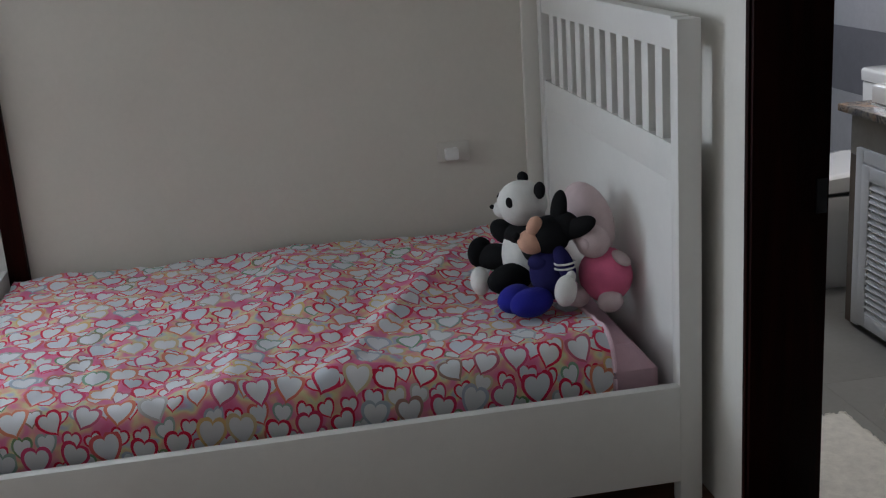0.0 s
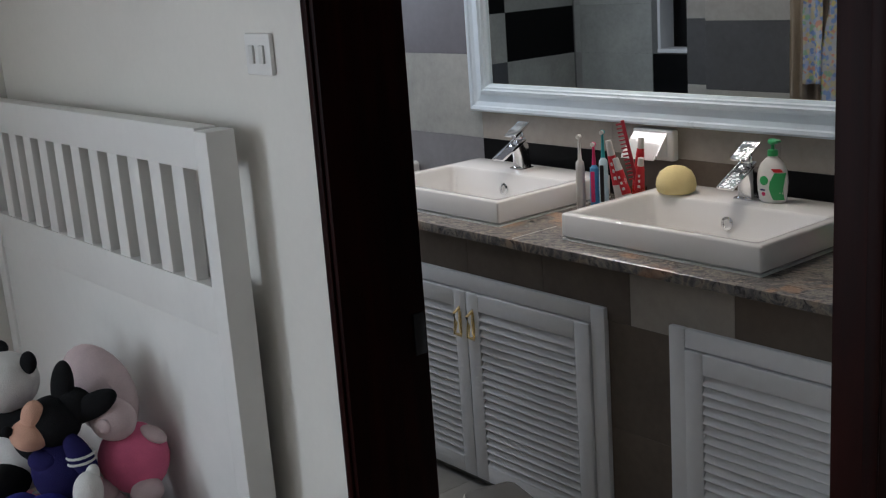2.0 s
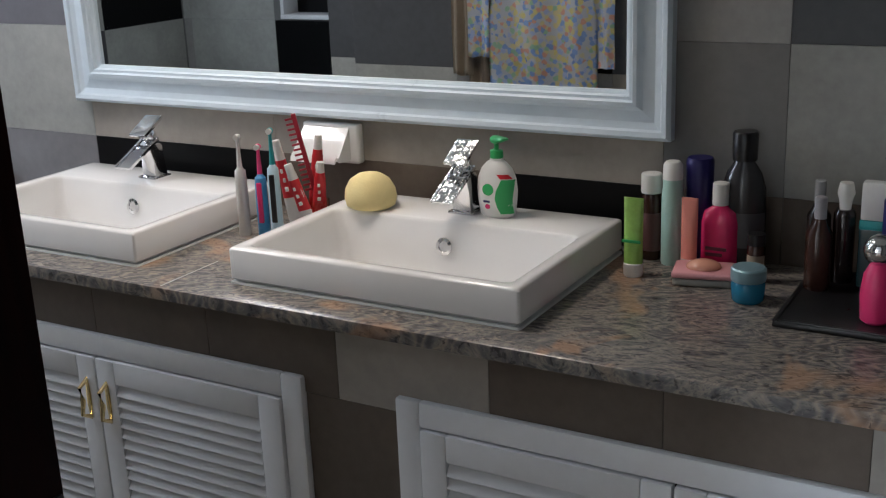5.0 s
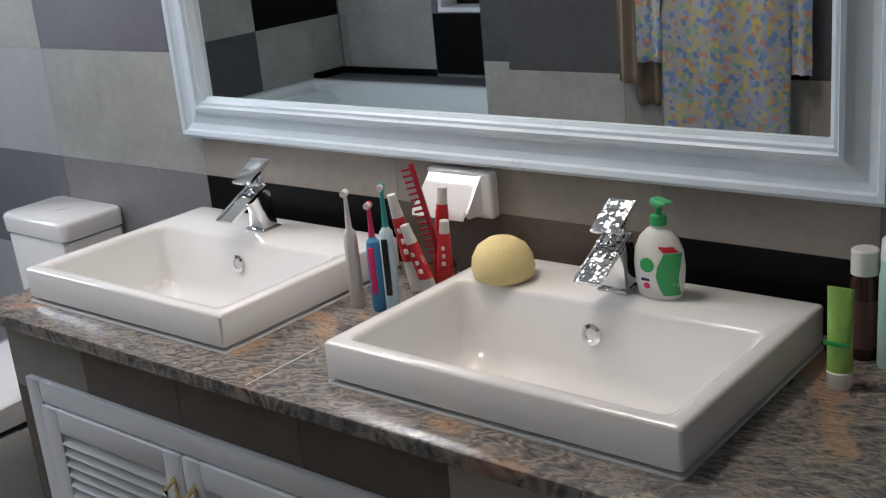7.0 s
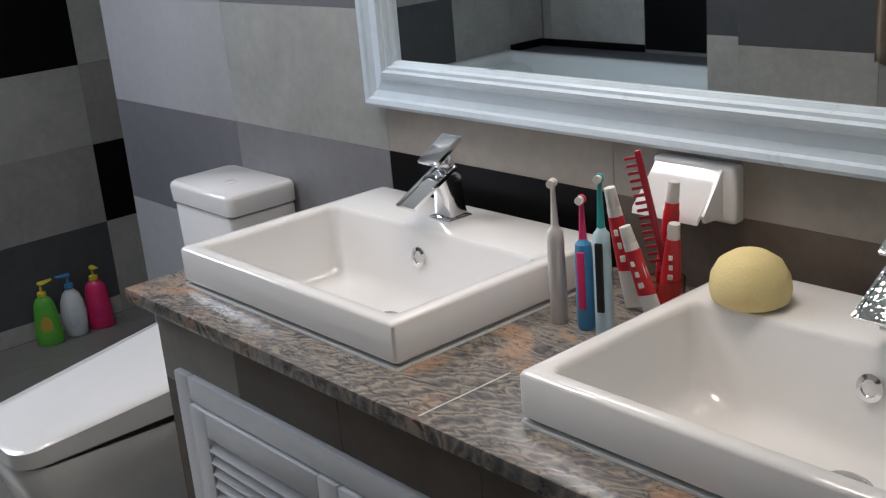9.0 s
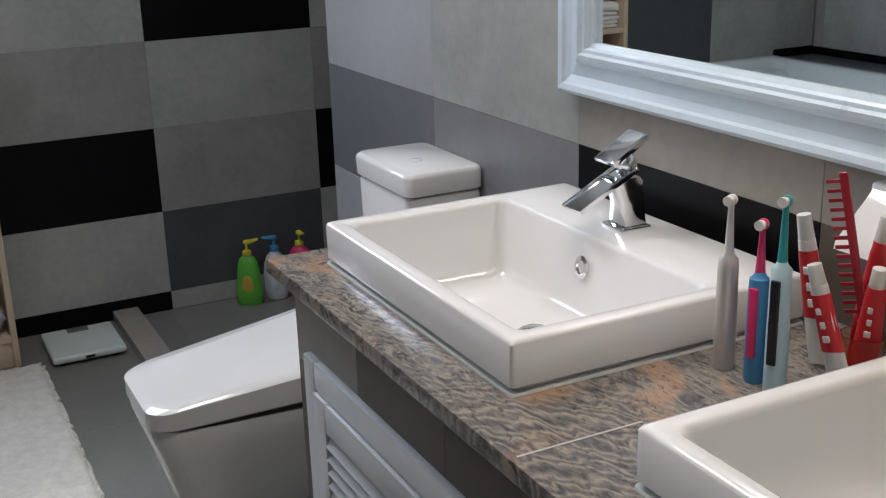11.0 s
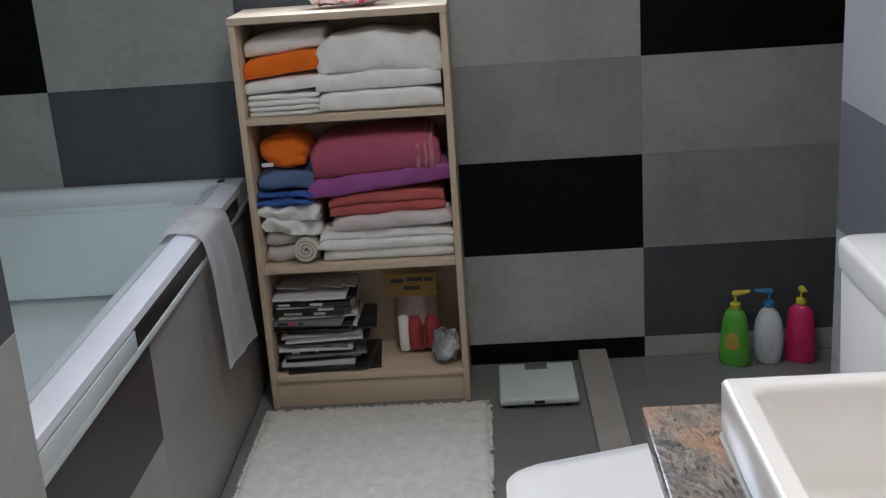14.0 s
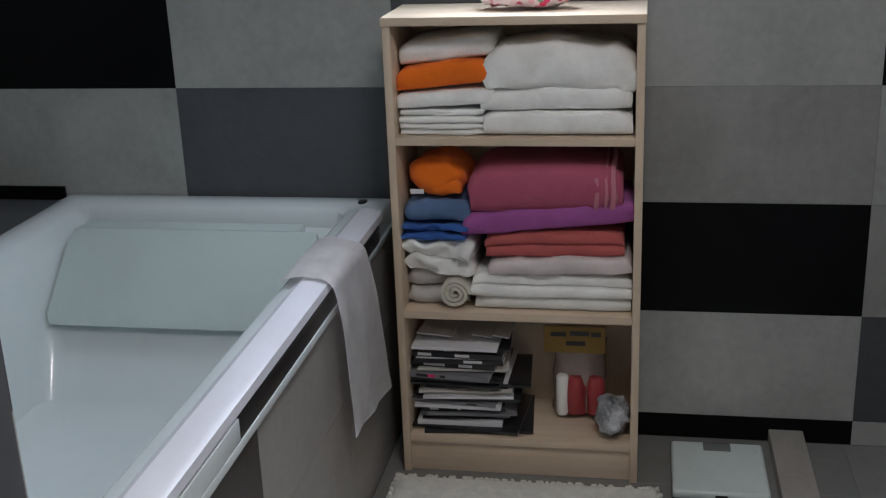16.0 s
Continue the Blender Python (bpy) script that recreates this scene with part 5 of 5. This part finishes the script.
bmesh.ops.create_icosphere(bg, subdivisions=5, radius=1)
for v in bg.verts:
    x, y, zz = v.co
    up = (math.copysign(abs(zz) ** .7, zz) + 1) / 2
    side = math.copysign(abs(y) ** .75, y)
    v.co = Vector((math.copysign(abs(x) ** .8, x) * (.058 - .030 * up), side * .120 - .012 * up, up * (.078 + .020 * side)))
ripple(bg, .013, 21, 6)
ripple(bg, .006, 55, 2)
low = min(v.co.z for v in bg.verts)
single("toiletry_bag", bg, BAG_PRINT, (.14, -1.478, BH - low), "white toiletry pouch with pink flower print", "pouch", smooth=40)

# ---------------------------------------------------------------- on the floor
scale_ = thing("bathroom_scale", (.215, -.997, FL), "white digital bathroom scale with small display", "scale")
part("platform", box((-.13, -.118, .010), (.13, .118, .034), .010, 3), solid("scale_white", (.60, .66, .63), .3), scale_)
part("display", box((-.122, -.035, .0335), (-.080, .035, .0355), .002), solid("display_grey", (.16, .17, .16), .2), scale_)
part("label_tab", box((.1295, -.015, .016), (.132, .015, .026), .001), BLACK_PLASTIC, scale_)
for x in (-.10, .10):
    for y in (-.085, .085):
        part("foot", lathe([(.014, 0), (.016, .004), (.016, .013)], 12), BLACK_PLASTIC, scale_).location = (x, y, 0)
kerb = tagged(part("shower_kerb", box((0, -.855, -.1), (.845, -.765, .016), .004), TILE_TAN), "low tiled shower kerb on the floor", "kerb", kind="structure")


def shampoo(x, y, mat, cap, profile, squash, label, turn, band, aim):
    t = thing("pump_bottle", (x, y, FL), label, "bottle", "pump bottles on the shower floor", turn=turn)
    part("body", lathe(profile, 24, squash), mat, t)
    top = profile[-1][1]
    pump_head(t, top, cap, .044, aim, .016, .026)
    part("label", ball((0, -squash * .0405, .075), (.022, .0055, .040)), band, t)


shampoo(.088, -.372, LIME_P, YELLOW_P, [(.044, 0), (.050, .008), (.049, .05), (.042, .12), (.037, .155), (.028, .176), (.015, .186)], .62, "green pump bottle with yellow head", 60, solid("orange_label", (.50, .34, .06)), 120)
shampoo(.088, -.268, solid("pale_blue_white", (.66, .70, .74)), BLUE_P, [(.030, 0), (.038, .006), (.045, .05), (.047, .09), (.042, .135), (.030, .166), (.015, .182), (.013, .187)], .62, "white pump bottle with blue head", 60, solid("soft_label", (.58, .63, .68)), -60)
shampoo(.088, -.170, PINK_P, YELLOW_P, [(.042, 0), (.048, .006), (.046, .08), (.041, .145), (.036, .170), (.022, .184), (.014, .190)], .62, "pink pump bottle with yellow head", 60, solid("deep_pink", (.62, .025, .15)), 30)


def rug(x0, x1, y0, y1, label, seed):
    """A shaggy mat: an uneven slab with a fringe of tufts."""
    bm = cushion((x0, y0, FL), (x1, y1, FL + .020), .012, 70, 42, .0035, 30, seed)
    random.seed(seed)
    for k in range(640):
        e = random.random() * 2 * (x1 - x0 + y1 - y0)
        if e < 2 * (x1 - x0):
            x, y = x0 + (e % (x1 - x0)), (y0 if e < x1 - x0 else y1)
        else:
            e -= 2 * (x1 - x0)
            x, y = (x0 if e < y1 - y0 else x1), y0 + e % (y1 - y0)
        ball((x + random.uniform(-.004, .004), y + random.uniform(-.004, .004), FL + .009), (.006, .005, .007), bm, 6, (0, 0, random.uniform(0, 180)))
    return tagged(part("bath_mat", bm, RUG_WHITE, smooth=80), label, "bath mat", "bath mats")


rug(.305, 1.55, -1.815, -1.145, "cream shaggy bath mat in front of the bookcase", 3)
rug(2.90, 4.25, -1.66, -1.32, "cream shaggy bath mat by the doorway", 8)

stool = thing("step_stool", (3.118, -1.150, FL), "low beige plastic step stool with grey top", "step stool", turn=-15)
stool.scale = (1.18, .90, .70)
part("top", loft([ring_rect(-.122, .122, -.090, .090, .195, .03), ring_rect(-.128, .128, -.095, .095, .205, .03), ring_rect(-.125, .125, -.092, .092, .222, .03), ring_rect(-.115, .115, -.082, .082, .228, .03)]), STOOL, stool)
part("pad", loft([ring_rect(-.120, .120, -.087, .087, .222, .026), ring_rect(-.121, .121, -.088, .088, .228, .026), ring_rect(-.117, .117, -.084, .084, .232, .025)]), STOOL_TOP, stool, "grey anti-slip pad")


def arch_side(w0, w1, off0, off1, along):
    """A tapered side of the stool with an arched cut-out between its two feet."""
    own = bmesh.new()
    n = 10
    arch = [(-w0 * .55 + w0 * 1.1 * k / n, .062 * math.sin(math.pi * k / n) ** .6) for k in range(n + 1)]
    lower = [(-w0, 0)] + arch + [(w0, 0)]
    upper = [(-w1 + 2 * w1 * k / (len(lower) - 1), .20) for k in range(len(lower))]
    rows = []
    for d in (0, .008):
        rows.append([[own.verts.new(((u, off0 + (off1 - off0) * z / .2 - math.copysign(d, off0), z) if along == "x" else (off0 + (off1 - off0) * z / .2 - math.copysign(d, off0), u, z))) for u, z in line] for line in (lower, upper)])
    m = len(lower)
    for r in rows:
        for k in range(m - 1):
            own.faces.new((r[0][k], r[0][k + 1], r[1][k + 1], r[1][k]))
    for k in range(m - 1):
        own.faces.new((rows[0][0][k], rows[0][0][k + 1], rows[1][0][k + 1], rows[1][0][k]))
    for k in (0, m - 1):
        own.faces.new((rows[0][0][k], rows[0][1][k], rows[1][1][k], rows[1][0][k]))
    return own


for s in (-1, 1):
    part("side", arch_side(.145, .118, s * .112, s * .086, "x"), STOOL, stool)
    part("end", arch_side(.110, .085, s * .146, s * .119, "y"), STOOL, stool)

# ---------------------------------------------------------------- seen in the mirror: hooks, robe and towels
hooks = thing("hook_rail", (2.83, -1.735, 1.62), "dark wooden hook rail holding robe and towels", "hook rail")
part("board", box((-.36, 0, 0), (.36, .018, .07), .004), MAHOGANY, hooks)
for x in (-.26, 0, .22):
    part("hook", tube([(x, .018, .045), (x, .05, .035), (x, .06, .055), (x, .058, .07)], .005, 8), BRASS, hooks)


def hanging(x0, x1, z0, z1, y, waves, depth, pinch, seed):
    """Cloth hanging in folds from z1 down to z0, gathered at the top."""
    own = bmesh.new()
    n, m = 24, 40
    grid = []
    for j in range(n + 1):
        f = j / n
        row = []
        for i in range(m + 1):
            u = i / m
            w = pinch + (1 - pinch) * min(1, f * 2.2)
            x = (x0 + x1) / 2 + (x1 - x0) * (u - .5) * w
            yy = y + depth * (.35 + .65 * f) * math.sin(u * waves * 2 * math.pi + seed) + .012 * noise.noise(Vector((u * 4, f * 3, seed)))
            row.append(own.verts.new((x, yy, z1 + (z0 - z1) * f + .01 * noise.noise(Vector((u * 3, f, seed))))))
        grid.append(row)
    for j in range(n):
        for i in range(m):
            own.faces.new((grid[j][i], grid[j][i + 1], grid[j + 1][i + 1], grid[j + 1][i]))
    bmesh.ops.solidify(own, geom=own.faces[:], thickness=.005)
    return own


robe = thing("bathrobe", (0, 0, 0), "flower print cotton robe hanging on a hook", "robe")
part("body", hanging(2.67, 3.07, .58, 1.60, -1.665, 2.5, .009, .55, 1), ROBE, robe, smooth=80)
part("sleeve", hanging(2.585, 2.670, 1.0, 1.53, -1.672, 1, .010, .9, 2), ROBE, robe, smooth=80)
part("sleeve", hanging(3.045, 3.130, .975, 1.53, -1.672, 1, .010, .9, 3), ROBE, robe, smooth=80)
single("hanging_towel", hanging(2.50, 2.585, .93, 1.62, -1.695, 2, .010, .8, 4), cloth("beige_terry", (.45, .38, .30)), (0, 0, 0), "beige towel hanging on the hook rail", "towel", "towels on hooks", smooth=80)
single("hanging_towel", hanging(2.555, 2.665, .86, 1.60, -1.712, 2, .008, .8, 5), cloth("tan_terry", (.36, .29, .22)), (0, 0, 0), "tan towel hanging behind the robe", "towel", "towels on hooks", smooth=80)

# fittings out of view; the first is added only to carry the room fill
for lx, ly, what in ((1.7, -1.12, "round white ceiling lamp added as bathroom fill light"), (2.95, -.80, "round warm ceiling lamp over the vanity")):
    lampthing = thing("ceiling_light", (lx, ly, CEIL), what, "ceiling lamp", "ceiling lamps")
    part("trim_ring", lathe([(.135, -.012), (.15, -.008), (.15, 0)], 32), WHITE_PAINT, lampthing)
    part("diffuser", lathe([(.01, -.020), (.11, -.018), (.13, -.012)], 32), LAMP_GLOW, lampthing)

niche = thing("tub_niche", (.70, -3.10, .97), "white framed niche with a dark back above the tub", "niche", kind="structure")
part("sill", box((0, -.06, -.012), (1.02, .075, .012), .003), WHITE_PAINT, niche)
part("jamb", box((0, -.06, .012), (.022, .07, .78), .003), WHITE_PAINT, niche)
part("back", box((.022, -.059, .012), (1.02, -.055, .78)), TILE_BLACK, niche)

# ---------------------------------------------------------------- tiles
tile_cache = {}


def tile(parent, material, axis, at, u0, u1, z0, z1, face, name="tile"):
    """One tile on a wall (axis x: wall faces +x; y: faces -y; Y: faces +y; z: floor, z0 z1 are then y)."""
    g = .0003
    w, h = u1 - u0 - 2 * g, z1 - z0 - 2 * g
    if w < .01 or h < .01:
        return
    key = (round(w, 3), round(h, 3), axis, material.name)
    if key not in tile_cache:
        t = .007
        if axis == "x":
            bm = box((0, -w / 2, -h / 2), (t, w / 2, h / 2), .0008, 1)
        elif axis == "y":
            bm = box((-w / 2, -t, -h / 2), (w / 2, 0, h / 2), .0008, 1)
        elif axis == "Y":
            bm = box((-w / 2, 0, -h / 2), (w / 2, t, h / 2), .0008, 1)
        else:
            bm = box((-w / 2, -h / 2, -t), (w / 2, h / 2, 0), .0008, 1)
        tile_cache[key] = mesh_of("tile", bm, material, 30)
    ob = new(name, tile_cache[key])
    ob.parent = parent
    um, zm = (u0 + u1) / 2, (z0 + z1) / 2
    ob.location = {"x": (face, um, zm), "y": (um, face, zm), "Y": (um, face, zm), "z": (um, zm, face)}[axis]


L, M, D, B = TILE_LIGHT, TILE_MID, TILE_DARK, TILE_BLACK
ROWS = [.05 + .3 * k for k in range(9)]
# window wall, column by column from the tub to the shower, rows from the floor up
cols = [(-3.035, -2.44, [L, L, L, B, L, M, B, L]), (-2.44, -1.84, [M, L, D, L, B, L, M, L]), (-1.84, -1.24, [L, M, L, D, L, L, D, L]),
        (-1.24, -.64, [L, B, M, L, D, L, B, M]), (-.64, -.04, [D, M, L, B, L, M, L, D]), (-.04, .60, [L, B, M, L, M, L, B, L])]
for y0, y1, mats in cols:
    for k, m in enumerate(mats):
        z0, z1 = ROWS[k], min(ROWS[k + 1], CEIL)
        if (y0, y1) == (-1.84, -1.24):
            if k == 4:
                z1 = WZ0 - .02
            elif k in (5, 6):
                continue
            elif k == 7:
                z0 = WZ1
        if (y0, k) == (-1.24, 4):
            tile(wall_window, D, "x", 0, y0, -.84, z0, z1, -.007 + .001)
            tile(wall_window, L, "x", 0, -.84, y1, z0, z1, -.007 + .001)
            continue
        tile(wall_window, m, "x", 0, y0, y1, z0, z1, -.006)
for y0, y1, m in ((-1.24, -.64, B), (-.64, -.04, L), (-.04, .60, L)):
    tile(wall_window, m, "x", 0, y0, y1, FL, .05, -.006, "skirting_tile")
tile(wall_window, B, "x", 0, -3.03, -2.80, .637, .675, .002, "skirting_tile")
# vanity wall
mc = [(.85, 1.52, [TILE_LILAC, TILE_LILAC, TILE_LILAC_DARK, TILE_LILAC, L, M, L, M]), (1.52, 2.14, [L, M, TILE_HEATHER, L, TILE_LILAC_DARK, L, M, L]), (2.14, 2.766, [L, M, B, TILE_TAN, M, L, B, L]),
      (2.766, 3.39, [L, M, TILE_BROWN, TILE_TAN, L, M, L, M]), (3.39, 3.77, [L, M, B, TILE_TAN, M, L, M, B]), (3.77, 4.016, [L, M, TILE_BROWN, TILE_SMOKE, M, M, L, L]), (4.016, 4.64, [L, M, TILE_BROWN, L, D, L, M, L]), (4.64, 5.3, [M, L, B, M, L, M, D, L])]
for x0, x1, mats in mc:
    for k, m in enumerate(mats):
        tile(wall_mirror, m, "y", 0, x0, x1, ROWS[k], min(ROWS[k + 1], CEIL), -.30)
# door wall, bathroom side
for i, (x0, x1) in enumerate(((2.056, 2.50), (2.50, 3.10), (3.10, 3.499))):
    for k in range(8):
        m = {(0, 3): D, (0, 2): L, (1, 3): B, (1, 2): M, (2, 3): D, (2, 2): TILE_TAN}.get((i, k), (L, M, D)[(i * 2 + k) % 3])
        tile(wall_door_tiled, m, "Y", 0, x0, x1, ROWS[k], min(ROWS[k + 1], CEIL), -1.735)
for k in range(8):
    tile(wall_door_tiled, {3: D, 2: L}.get(k, (L, M, D)[k % 3]), "Y", 0, 1.846, 2.054, ROWS[k], min(ROWS[k + 1], CEIL), -1.872)
# behind the tub
for i, (x0, x1) in enumerate(((.008, .06), (.06, .65), (.65, 1.25), (1.25, 1.83))):
    for k in range(2, 8):
        z0, z1 = ROWS[k], min(ROWS[k + 1], CEIL)
        if x0 >= .6 and k in (3, 4, 5):
            continue
        m = B if (i, k) == (2, 2) else (L, L, M, L)[(i + k) % 4]
        tile(wall_tub_back, m, "Y", 0, x0, x1, z0, z1, -3.045)
tile(wall_tub_back, B, "Y", 0, .008, .65, .637, .672, -3.037, "skirting_tile")
# tub front
for x0, x1, low, high in ((.0, .55, TILE_APRON, TILE_APRON), (.55, 1.15, TILE_APRON, TILE_APRON), (1.15, TX1, TILE_APRON, TILE_COFFEE)):
    tile(apron, low, "Y", 0, x0, x1, FL, .338, TY1 - .006)
    tile(apron, high, "Y", 0, x0, x1, .338, RZ - .079, TY1 - .006)
# vanity base
xs = [2.125, 2.40, 2.70, 3.02, 3.338, 3.662, 3.98, 4.30, 4.62, 4.95, 5.3]
tone = [TILE_TAN, TILE_BROWN, TILE_BROWN, TILE_BROWN, TILE_TAN, TILE_BROWN, TILE_BROWN, TILE_TAN, TILE_BROWN, TILE_TAN]
for x0, x1, m in zip(xs, xs[1:], tone):
    tile(body, m, "y", 0, x0 - CX0, x1 - CX0, .632 - FL, CT - .029 - FL, -.585)
for x0, x1 in ((2.125, 2.186), (3.259, 3.473), (4.546, 5.3)):
    for z0, z1, m in ((FL, .33, TILE_BROWN), (.33, .632, TILE_BROWN)):
        tile(body, m, "y", 0, x0 - CX0, x1 - CX0, z0 - FL, z1 - FL, -.585)
# bathroom floor
for i in range(10):
    for j in range(6):
        x0, x1 = .6 * i - .34, .6 * i + .26
        y0, y1 = -1.86 + .6 * j - .6, -1.86 + .6 * j
        x0, y1 = max(x0, .002), min(y1, .6)
        if x0 > 5.2 or y0 > .6 or (y1 <= -1.86):
            continue
        tile(floor, FLOOR_TILE, "z", 0, x0, min(x1, 5.3), y0, y1, FL, "floor_tile")
